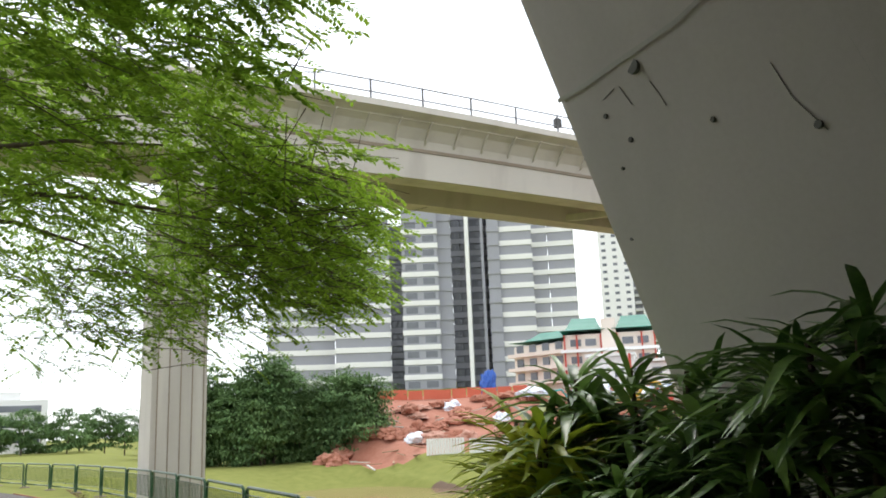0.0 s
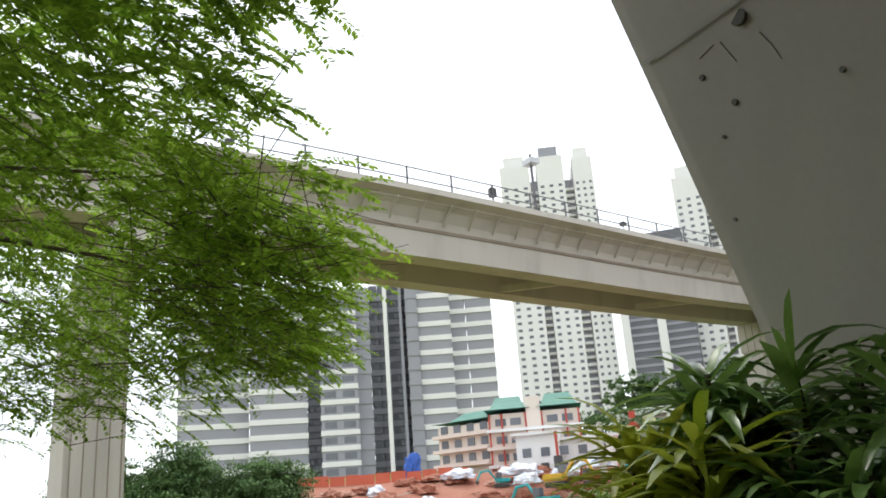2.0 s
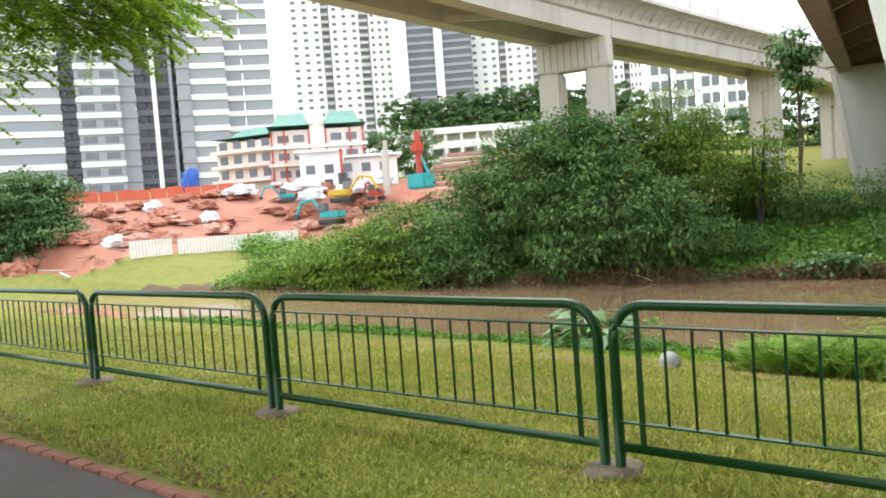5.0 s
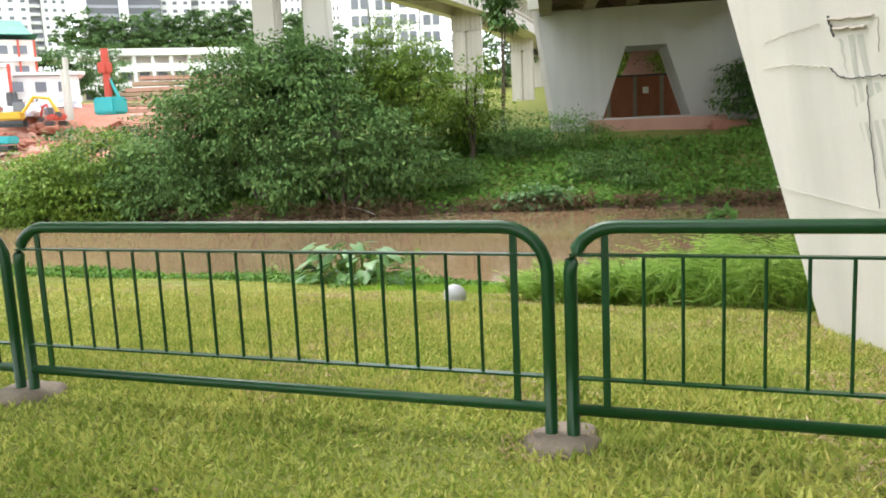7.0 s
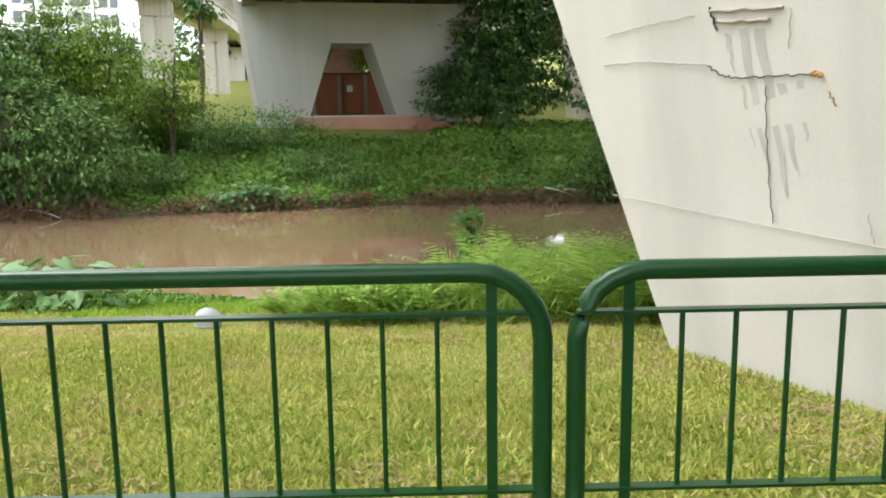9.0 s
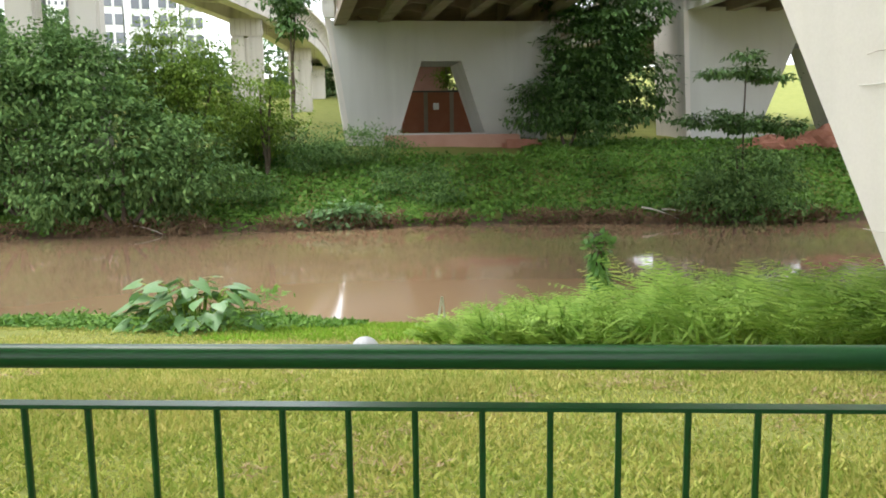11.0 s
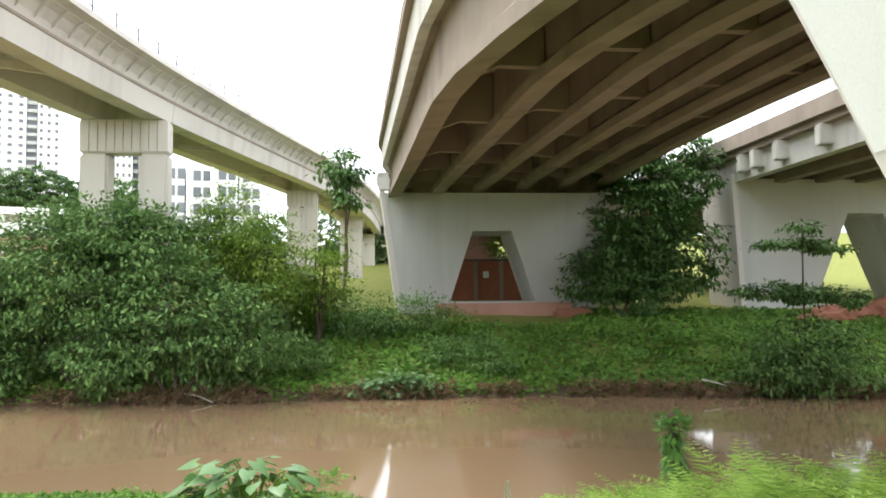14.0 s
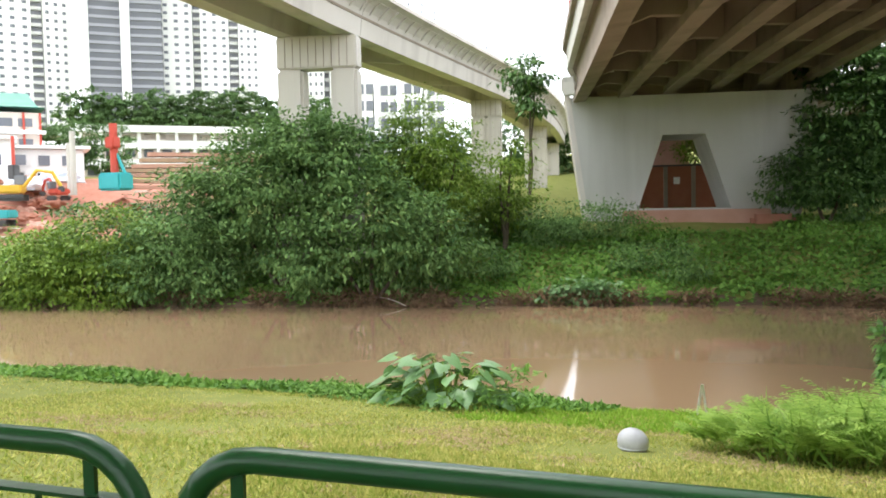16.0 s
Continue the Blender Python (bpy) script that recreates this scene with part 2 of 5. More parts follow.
def leaf_mesh(name, pos, direc, up, length, width, material, parent=None, label="", fold=0.0):
    """Pointed four-sided leaves: base, two sides, tip. pos, direc, up: (n, 3); length, width: (n,)."""
    n = len(pos)
    direc = direc / np.maximum(1e-6, np.linalg.norm(direc, axis=1))[:, None]
    side = np.cross(direc, up)
    side /= np.maximum(1e-6, np.linalg.norm(side, axis=1))[:, None]
    nor = np.cross(side, direc)
    L, W = np.asarray(length)[:, None] * np.ones((n, 1)), np.asarray(width)[:, None] * np.ones((n, 1))
    mid = pos + direc * L * 0.45 - nor * L * fold * 0.3
    V = np.empty((n, 4, 3))
    V[:, 0], V[:, 1], V[:, 2] = pos, mid + side * W * 0.5, pos + direc * L - nor * L * fold
    V[:, 3] = mid - side * W * 0.5
    me = bpy.data.meshes.new(name)
    me.vertices.add(n * 4)
    me.vertices.foreach_set("co", V.reshape(-1))
    me.loops.add(n * 4)
    me.loops.foreach_set("vertex_index", np.arange(n * 4, dtype=np.int32))
    me.polygons.add(n)
    me.polygons.foreach_set("loop_start", np.arange(0, n * 4, 4, dtype=np.int32))
    me.polygons.foreach_set("loop_total", np.full(n, 4, dtype=np.int32))
    me.materials.append(material)
    me.update(calc_edges=True)
    me.validate()
    return hang(new(name, me), parent, label)


# ---- ground ----
def bank_y(x):
    return max(31 + 0.19 * min(x, 0), 17.0)


NEAR = ((-9, 0), (0.6, 0), (3.6, -0.27), (6.4, -0.88), (9.5, -1.35), (12.3, -1.95), (13.2, -2.15), (13.7, -2.5), (15, -3.2))
FARR = ((-1.5, -3.2), (-0.1, -2.5), (0.35, -1.95), (2.5, -1.6), (6, -0.5), (9, 0.25), (11, 0.6), (20, 1.4), (60, 4), (150, 14), (320, 26), (3000, 40))
FARL = ((0, -1.2), (58, -0.9), (62, -0.5), (70, 1.5), (80, 4.5), (100, 5.6), (200, 10), (330, 22), (600, 30), (3000, 40))


def ramp_of(table, v):
    return float(np.interp(v, [a for a, _ in table], [b for _, b in table]))


def ground_z(x, y):
    near = ramp_of(NEAR, y)
    d = y - bank_y(x)
    far = ramp_of(FARR, d)
    w = smooth01(-24, -40, x) * smooth01(1.0, 5.0, d)
    az = math.degrees(math.atan2(3 - x, y + 4.2))
    left = ramp_of(FARL, math.hypot(x - 3, y + 4.2))
    left += (min(left, -0.3) - left) * smooth01(71, 78, az)
    far = far * (1 - w) + left * w
    z = near if y < 15 else (far if d > -1.5 else -3.2)
    if x < -40:
        flat = smooth01(-45, -62, x)
        z = z * (1 - flat) + (max(z, -0.8 if y > 8 else -0.0)) * flat
    return z


def ground_sheet():
    xs = sorted(set(list(np.arange(-60, 40, 1.0)) + list(np.arange(-160, -60, 5.0)) + list(np.arange(40, 120, 8.0)) + [-3000, -1500, -800, -500, -350, -250, -200, 160, 250, 400, 800, 1500, 3000]))
    ys = sorted(set(list(np.arange(-8, 2, 1.0)) + list(np.arange(2, 48, 0.5)) + list(np.arange(48, 120, 4.0)) + [-3000, -800, -300, -120, -60, -30, -15, 140, 180, 240, 320, 500, 900, 1600, 3000]))
    V = []
    for y in ys:
        for x in xs:
            z = ground_z(x, y)
            if 2 < y < 60 and -70 < x < 45:
                z += 0.10 * noise.noise(Vector((x * 0.5, y * 0.5, 0))) * (1 if y > 16 else 0.35)
            V.append((x, y, z))
    nx = len(xs)
    F, mi = [], []
    for j in range(len(ys) - 1):
        for i in range(nx - 1):
            F.append((j * nx + i, j * nx + i + 1, (j + 1) * nx + i + 1, (j + 1) * nx + i))
            cx, cy = (xs[i] + xs[i + 1]) / 2, (ys[j] + ys[j + 1]) / 2
            d = cy - bank_y(cx)
            r = math.hypot(cx - 3, cy + 4.2)
            az = math.degrees(math.atan2(-(cx - 3), cy + 4.2))
            if d > 1 and 63 < r < 86 and 37 < az < 70.5:
                mi.append(2)
            elif 13.2 < cy and d < 0.5 and cx > -46:
                mi.append(1)
            else:
                mi.append(0)
    me = mesh_of("ground", V, F, M_LAWN, True)
    me.materials.append(M_MUD)
    me.materials.append(M_SOIL)
    me.polygons.foreach_set("material_index", mi)
    tagged(new("ground", me), "mown grass banks sloping down to a river", "ground", kind="structure")


ground_sheet()
wv, wf = boxv(-75, 140, 12.5, 33, -3.15, -2.3)
tagged(raw("water", wv, wf, M_WATER), "still muddy brown river water", "river", kind="structure")

# ---- path ----
def bend(x):
    """Sideways sweep of path and railing far along the walk."""
    return -0.0075 * max(0, -15 - x) ** 2


pv, pf = [], []
for i, x in enumerate(np.arange(-120, 41, 2.0)):
    pv += [(x, -6.2 + bend(max(x, -70)), 0.012), (x, -1.62 + bend(max(x, -70)), 0.012)]
    if i:
        pf.append((2 * i - 2, 2 * i, 2 * i + 1, 2 * i - 1))
tagged(raw("pavement", pv, pf, M_ASPH), "worn grey asphalt footpath beside the lawn", "footpath", kind="structure")
edging = thing("kerb", "red brick edging along the asphalt footpath", "edging", kind="structure")
bmx = bmesh.new()
add_box(bmx, -0.108, 0.108, -0.05, 0.05, -0.03, 0.035, bevel=0.008)
brick_me = bpy.data.meshes.new("brick")
bmx.to_mesh(brick_me)
bmx.free()
brick_me.materials.append(M_BRICK)
for i in range(150):
    b = new("brick", brick_me)
    b.parent = edging
    b.matrix_basis = pose(4 - i * 0.226, -1.56 + bend(4 - i * 0.226) + random.uniform(-0.006, 0.006), random.uniform(-0.008, 0.004), random.uniform(-2, 2), random.uniform(-2, 2), random.uniform(-1.5, 1.5))

# ---- railing ----
BAY = 3.1


def railing(x0, length):
    f = thing("railing", "green painted tubular steel railing panel with thin balusters", "railing", "railing along the river lawn", at=(x0, 0, 0))
    a, b, r, top, low = 0.05, length - 0.05, 0.03, 0.972, 0.16
    curve = []
    for k in range(7):
        t = math.pi / 2 * k / 6
        curve.append((a + 0.2 - 0.2 * math.cos(t), top - 0.2 + 0.2 * math.sin(t)))
    prof = [(a, -0.05), (a, 0.4)] + curve + [(length - x, z) for x, z in reversed(curve)] + [(b, 0.4), (b, -0.05)]
    V, F = tube([(x0 + x, 0, z) for x, z in prof], r, 12)
    raw("frame", V, F, M_RAIL, f, smooth=True)
    V, F = tube([(x0 + a, 0, low), (x0 + b, 0, low)], 0.026, 12)
    raw("bottom_rail", V, F, M_RAIL, f, smooth=True)
    box_part("upper_bar", x0 + a, x0 + b, -0.02, 0.02, 0.846, 0.856, M_RAIL, f)
    box_part("lower_bar", x0 + a, x0 + b, -0.02, 0.02, 0.30, 0.31, M_RAIL, f)
    for s in (a + 0.15, b - 0.15):
        box_part("stay", x0 + s - 0.016, x0 + s + 0.016, -0.006, 0.006, low, top - 0.02, M_RAIL, f)
    n = 17
    for i in range(1, n):
        x = x0 + a + 0.15 + (b - a - 0.30) * i / n
        V, F = tube([(x, 0, 0.305), (x, 0, 0.851)], 0.0085, 6)
        raw("baluster", V, F, M_RAIL, f)
    return f


panel = railing(0, BAY)
for i in range(-22, 1):
    if i:
        xa = i * BAY
        turn = math.atan2(bend(xa + BAY) - bend(xa), BAY)
        copy_thing(panel, Matrix.Translation((xa, bend(xa), 0)) @ Matrix.Rotation(turn, 4, 'Z'))


def footing(x, y):
    bm = bmesh.new()
    bmesh.ops.create_cone(bm, cap_ends=True, segments=14, radius1=0.24, radius2=0.15, depth=0.07, matrix=Matrix.Translation((x, y, 0.01)))
    for v in bm.verts:
        v.co += Vector((noise.noise(v.co * 7), noise.noise(v.co * 7 + Vector((5, 0, 0))), 0)) * 0.06
    tagged(part("post_footing", bm, M_FOOT, None, smooth=True), "muddy concrete footing under the railing posts", "footing", "railing footings")


for i in range(-12, 2):
    footing(i * BAY, bend(i * BAY))


# ---- piers ----
def loft_pier(name, bottom, top, material, label, group="", zb=-0.6, zt=6.0, parent=None):
    """Flared solid between two four-cornered outlines."""
    bm = bmesh.new()
    rows = []
    for k in range(9):
        t = k / 8
        rows.append([bm.verts.new((a[0] + (b[0] - a[0]) * t, a[1] + (b[1] - a[1]) * t, zb + (zt - zb) * t)) for a, b in zip(bottom, top)])
    for p, q in zip(rows, rows[1:]):
        for i in range(4):
            bm.faces.new((p[i], p[(i + 1) % 4], q[(i + 1) % 4], q[i]))
    bm.faces.new(list(reversed(rows[0])))
    bm.faces.new(rows[-1])
    bmesh.ops.recalc_face_normals(bm, faces=bm.faces)
    up = [e for e in bm.edges if abs(e.verts[0].co.z - e.verts[1].co.z) > 0.3]
    bmesh.ops.bevel(bm, geom=up, offset=0.05, segments=2, affect='EDGES')
    return part(name, bm, material, parent, label)


P_RB, P_RT, P_LB, P_LT = (1.43, 3.05, 0), (-0.47, 5.98, 0), (2.52, -0.06, 0), (2.25, -2.65, 0)
P_BB, P_BT = (6.95, 1.2, 0), (8.0, -0.85, 0)
near_pier = thing("bridge_pier", "pale flared concrete pier with cracks and rust stains", "bridge pier", "bridge piers", at=(3.5, 2, 0))
loft_pier("shaft", [P_RB, P_LB, P_BB, (5.3, 4.6)], [P_RT, P_LT, P_BT, (6.2, 7.4)], M_CONCP, "", zb=-0.7, zt=6.3, parent=near_pier)


def face_point(s, t):
    """On the pier's side face: s along it from river to land, t metres up."""
    k = (t + 0.7) / 7.0
    a = Vector(P_RB).lerp(Vector(P_RT), k)
    b = Vector(P_LB).lerp(Vector(P_LT), k)
    p = a.lerp(b, s)
    p.z = t
    return p + Vector((-0.012, -0.004, 0))


def crack(pts, r, material, label):
    fine = []
    for (s0, t0), (s1, t1) in zip(pts, pts[1:]):
        for k in range(6):
            f = k / 6
            w = 0.006 * math.sin(k * 2.4 + s0 * 40) * (r > 0.0031 or abs(t1 - t0) > 0.1)
            fine.append((s0 + (s1 - s0) * f + w * 0.3, t0 + (t1 - t0) * f + w))
    fine.append(pts[-1])
    V, F = tube([face_point(s, t) for s, t in fine], r, 5)
    raw("crack", V, F, material, near_pier, label)


M_RUST = mat("rust_stain", (0.45, 0.22, 0.08), (0.55, 0.33, 0.15), 5, 0.9)
M_GRIME = mat("faint_grime", (0.40, 0.39, 0.35), (0.58, 0.56, 0.51), 9, 0.9, fine=60)
M_SPALL = mat("spalled_concrete", (0.30, 0.25, 0.21), (0.52, 0.47, 0.42), 14, 0.95, 0.5)
crack([(0.0, 0.81), (0.115, 0.80), (0.31, 0.78), (0.485, 0.77), (0.8, 0.74)], 0.0028, M_GRIME, "thin grey joint line")
crack([(0.39, 1.54), (0.38, 1.33), (0.37, 1.07), (0.362, 0.80)], 0.003, M_DARKM, "thin dark upright crack")
crack([(0.09, 1.74), (0.20, 1.73), (0.255, 1.70), (0.305, 1.68)], 0.004, M_GRIME, "faint grey pour joint")
crack([(0.305, 1.67), (0.325, 1.61), (0.345, 1.59), (0.405, 1.59), (0.455, 1.585)], 0.0045, M_DARKM, "dark horizontal crack")
crack([(0.455, 1.59), (0.468, 1.58)], 0.013, M_RUST, "orange rust spot")
crack([(0.472, 1.50), (0.48, 1.43)], 0.004, M_RUST, "orange rust run")
crack([(0.61, 1.07), (0.615, 1.16), (0.645, 1.18)], 0.0035, M_RUST, "orange rust run")
crack([(0.12, 1.93), (0.21, 1.955), (0.30, 1.96)], 0.0035, M_SPALL, "broken dark joint line")
crack([(0.325, 1.97), (0.43, 1.925)], 0.010, M_SPALL, "spalled edge of a cast-in plate")
crack([(0.335, 1.905), (0.41, 1.875)], 0.012, M_SPALL, "spalled edge of a cast-in plate")
crack([(0.327, 1.99), (0.332, 1.86)], 0.008, M_DARKM, "dark broken corner")
crack([(0.44, 1.92), (0.43, 1.72)], 0.003, M_SPALL, "thin scar below the plate")
crack([(0.505, 0.92), (0.51, 0.78)], 0.0025, M_SPALL, "thin scar line")
# dirt runs under the plate
for s0, s1, t0, t1 in ((0.34, 0.348, 1.84, 1.62), (0.362, 0.375, 1.85, 1.02), (0.385, 0.40, 1.84, 0.95), (0.405, 0.418, 1.55, 1.1), (0.43, 0.44, 1.56, 1.25), (0.35, 0.356, 1.55, 1.2)):
    V, F = [], []
    for k in range(9):
        t = t0 + (t1 - t0) * k / 8
        w = (s1 - s0) / 2 * (1 - 0.75 * (k / 8) ** 2)
        m0 = (s0 + s1) / 2 + 0.002 * math.sin(k * 1.9 + s0 * 90)
        V += [face_point(m0 - w, t) + Vector((0.008, 0.002, 0)), face_point(m0 + w, t) + Vector((0.008, 0.002, 0))]
    raw("dirt_run", V, [(2 * k, 2 * k + 1, 2 * k + 3, 2 * k + 2) for k in range(8)], M_GRIME, near_pier, "grey dirt run")
# whitewashed upper band with peeling specks
V, F = [], []
for i in range(13):
    for j in range(9):
        V.append(face_point(0.015 + 0.95 * i / 12, 2.62 + 0.015 * math.sin(i * 1.7) * (j == 0) + j * 0.44) + Vector((0.002, 0, 0)))
for i in range(12):
    for j in range(8):
        F.append((i * 9 + j, i * 9 + j + 1, i * 9 + j + 10, i * 9 + j + 9))
raw("whitewash", V, F, mat("peeling_whitewash", (0.70, 0.71, 0.68), (0.80, 0.81, 0.78), 0.8, 0.85, 0.1, stain=((0.40, 0.40, 0.38), (34, 34, 34), 0.12)), near_pier, "peeling whitewashed upper band")


# holes and scars in the shaded front face
def front_point(s, t):
    k = (t + 0.7) / 7.0
    a, b = Vector(P_LB).lerp(Vector(P_LT), k), Vector(P_BB).lerp(Vector(P_BT), k)
    p = a.lerp(b, s)
    p.z = t
    return p


M_JOINT = mat("smeared_joint_mortar", (0.47, 0.46, 0.42), (0.60, 0.59, 0.54), 4, 0.9)
M_SCAR = mat("dark_patched_scar", (0.10, 0.10, 0.09), (0.2, 0.2, 0.18), 6, 0.9)
for s0, t0, r0 in ((0.081, 3.42, 0.034), (0.041, 3.26, 0.012), (0.055, 3.13, 0.013), (0.038, 3.02, 0.008), (0.128, 3.11, 0.012), (0.20, 2.98, 0.018), (0.02, 2.71, 0.008)):
    p = front_point(s0, t0)
    V, F = tube([p + Vector((0.0, -0.006, 0)), p + Vector((0.0, 0.05, 0))], r0, 10)
    raw("hole", V, F, M_SCAR, near_pier, "dark drilled hole")
for pts in (((0.090, 3.34), (0.094, 3.28), (0.096, 3.22)), ((0.045, 3.33), (0.058, 3.36)), ((0.063, 3.36), (0.068, 3.27)), ((0.184, 3.25), (0.19, 3.1), (0.205, 2.95))):
    V, F = tube([front_point(a, b) + Vector((0, -0.002, 0)) for a, b in pts], 0.002, 5)
    raw("scar", V, F, M_SCAR, near_pier, "thin dark scar line")

for pts, w in (([(0.004, 3.39), (0.03, 3.41), (0.064, 3.45), (0.127, 3.52), (0.2, 3.66), (0.35, 3.9)], 0.010), ([(0.235, 3.55), (0.24, 3.25), (0.26, 2.7)], 0.003)):
    V, F = [], []
    for a, b in pts:
        V += [front_point(a, b - w) + Vector((0, -0.012, 0)), front_point(a, b + w) + Vector((0, -0.012, 0))]
    F = [(2 * i, 2 * i + 2, 2 * i + 3, 2 * i + 1) for i in range(len(pts) - 1)]
    raw("pour_joint", V, F, M_JOINT, near_pier, "faint smeared pour joint")

# unseen walls added behind and beside the path, blocking light from the near pier
tagged(raw("wall_shade_back", *boxv(1.0, 26, -7.2, -6.5, -0.2, 5.4), M_GIRD), "unseen plain wall added under the bridge to shade the pier", "wall", kind="structure")
tagged(raw("wall_shade_side", *boxv(12.0, 12.7, -6.5, 8, -0.4, 6.0), M_GIRD), "unseen plain side wall added under the bridges to shade the pier", "wall", kind="structure")

# added wall: keeps bright sky under the second bridge out of the water's reflection
tagged(raw("wall_sky_block", *boxv(21.5, 60, 48, 49, -0.5, 7.4), M_GIRD), "plain wall added under the second bridge to block sky reflections", "wall", kind="structure")


def trapezoid_pier(name, c, yaw, zb, zt, wb, wt, thick, hb, ht, hz0, hz1, hoff, label):
    """Trapezoid wall with a narrowing hole through it. c: middle of its front at the ground."""
    p = thing(name, label, "bridge pier", "bridge piers", at=(c[0], c[1], zb))
    m = Matrix.Translation((c[0], c[1], 0)) @ Matrix.Rotation(radians(yaw), 4, 'Z')
    bm = bmesh.new()

    def half(z):
        return (wb + (wt - wb) * (z - zb) / (zt - zb)) / 2

    def hole(z):
        return (hb + (ht - hb) * (z - hz0) / (hz1 - hz0)) / 2

    out = [(-half(zb), zb), (half(zb), zb), (half(zt), zt), (-half(zt), zt)]
    hl = [(hoff - hb / 2, hz0), (hoff + hb / 2, hz0), (hoff + ht / 2, hz1), (hoff - ht / 2, hz1)]
    fr = [[bm.verts.new(m @ Vector((x, y, z))) for x, z in out] for y in (0, thick)]
    hv2 = [[bm.verts.new(m @ Vector((x, y, z))) for x, z in hl] for y in (0, thick)]
    for k in (0, 1):
        for i in range(4):
            j = (i + 1) % 4
            bm.faces.new((fr[k][i], fr[k][j], hv2[k][j], hv2[k][i]))
    for i in range(4):
        j = (i + 1) % 4
        bm.faces.new((fr[0][i], fr[0][j], fr[1][j], fr[1][i]))
        bm.faces.new((hv2[0][i], hv2[0][j], hv2[1][j], hv2[1][i]))
    bmesh.ops.recalc_face_normals(bm, faces=bm.faces)
    part("shaft", bm, M_PIERG, p)
    # lighter end pilasters
    for sgn in (-1, 1):
        bm = bmesh.new()
        e = 0.18
        pts = [(sgn * (half(zb) - 0.5 * e), zb), (sgn * (half(zb) + e), zb), (sgn * (half(zt) + e), zt + 0.25), (sgn * (half(zt) - 0.5 * e), zt + 0.25)]
        lo = [bm.verts.new(m @ Vector((x, -0.06, z))) for x, z in pts]
        hi = [bm.verts.new(m @ Vector((x, thick + 0.06, z))) for x, z in pts]
        bm.faces.new(lo)
        bm.faces.new(hi)
        for i in range(4):
            bm.faces.new((lo[i], lo[(i + 1) % 4], hi[(i + 1) % 4], hi[i]))
        bmesh.ops.recalc_face_normals(bm, faces=bm.faces)
        part("pilaster", bm, M_CONCP, p, "lighter end pilaster")
    return p


trapezoid_pier("bridge_pier", (-3.72, 42.15), 11, 0.6, 7.1, 10.3, 12.2, 4.0, 4.6, 2.1, 1.3, 5.05, -0.28, "grey trapezoid concrete pier with a tapering opening")
trapezoid_pier("bridge_pier", (15.9, 44.55), 11, 0.6, 7.7, 13.6, 14.4, 4.0, 6.0, 2.0, 1.0, 5.85, 0.05, "grey trapezoid concrete pier of the second bridge")

# red wall and ledge behind and under the far pier
ledge = thing("ledge", "pink clay ledge under the far pier", "ledge", at=(-3.8, 41.5, 0.3))
mm = Matrix.Translation((-3.8, 41.6, 0)) @ Matrix.Rotation(radians(11), 4, 'Z')
box_part("slab", -3.2, 3.9, -0.5, 0.9, 0.3, 1.22, M_PINK, ledge, m=mm, bevel=0.06)
box_part("slab", 2.9, 5.0, -0.9, 0.4, 0.1, 0.95, M_SOIL, ledge, "crumbling red clay", m=mm, bevel=0.2)
back = thing("brick_wall", "low red brick wall seen through the pier", "wall", at=(-5, 50, 1))
mb = Matrix.Translation((-5.4, 49, 0)) @ Matrix.Rotation(radians(11), 4, 'Z')
box_part("body", -5, 5, 0, 0.4, 1.0, 3.75, M_REDWALL, back, m=mb)
box_part("coping", -5.1, 5.1, -0.06, 0.46, 3.75, 3.85, M_DARKM, back, m=mb)
for i in range(-2, 3):
    box_part("pilaster", i * 1.6 - 0.12, i * 1.6 + 0.12, -0.1, 0.0, 1.0, 3.75, M_GIRD, back, m=mb)
slope = thing("retaining_wall", "pinkish sloped concrete apron behind the red wall", "wall", at=(-6, 54, 3))
V, F = sweep([[(-1.6, 54, 3.2), (1.6, 54, 3.2), (0.9, 58, 6.4), (-0.7, 58, 6.4)], [(-1.6, 54.3, 3.0), (1.6, 54.3, 3.0), (0.9, 58.3, 6.2), (-0.7, 58.3, 6.2)]])
raw("apron", [(p[0] - 5.7, p[1], p[2]) for p in V], F, M_PINK, slope)
box_part("sign", 0.45, 0.8, -0.16, -0.1, 2.7, 3.1, M_WHITE, back, "small white board", m=mb)

# ---- road bridge ----
AX = radians(12.5)


def on_axis(x0, y0, y):
    """Point at the depth y on a line of the bridge that starts at (x0, y0)."""
    return x0 + (y0 - min(y, 45)) * math.tan(AX) + (0.01 * (18 - max(y, 9)) ** 2 if y < 18 else 0) + 0.10 * max(0, 9 - y)


ZL = ((-30, 5.0), (4, 5.2), (11, 5.75), (15, 6.05), (18, 6.2), (23, 6.3), (30, 6.5), (41, 6.88), (60, 7.0), (120, 7.6))
ZR = ((-30, 6.2), (4, 7.1), (15, 7.6), (25, 7.8), (33, 7.8), (44, 7.5), (60, 7.6), (120, 8.0))
bridge = thing("road_bridge", "concrete road bridge with deep brown-stained girders", "bridge", at=(-4.5, 42, 7))
YS = [-30, -15, -5, 0, 4, 8, 11, 14, 17, 20, 23, 27, 32, 37, 41.5, 50, 65, 90, 120]


def deck_pt(u, y, dz):
    x = on_axis(-9.1 + 11.0 * u, 41 + 2.2 * u, y)
    z = ramp_of(ZL, y) * (1 - u) + ramp_of(ZR, y) * u
    return Vector((x, y, z + dz))


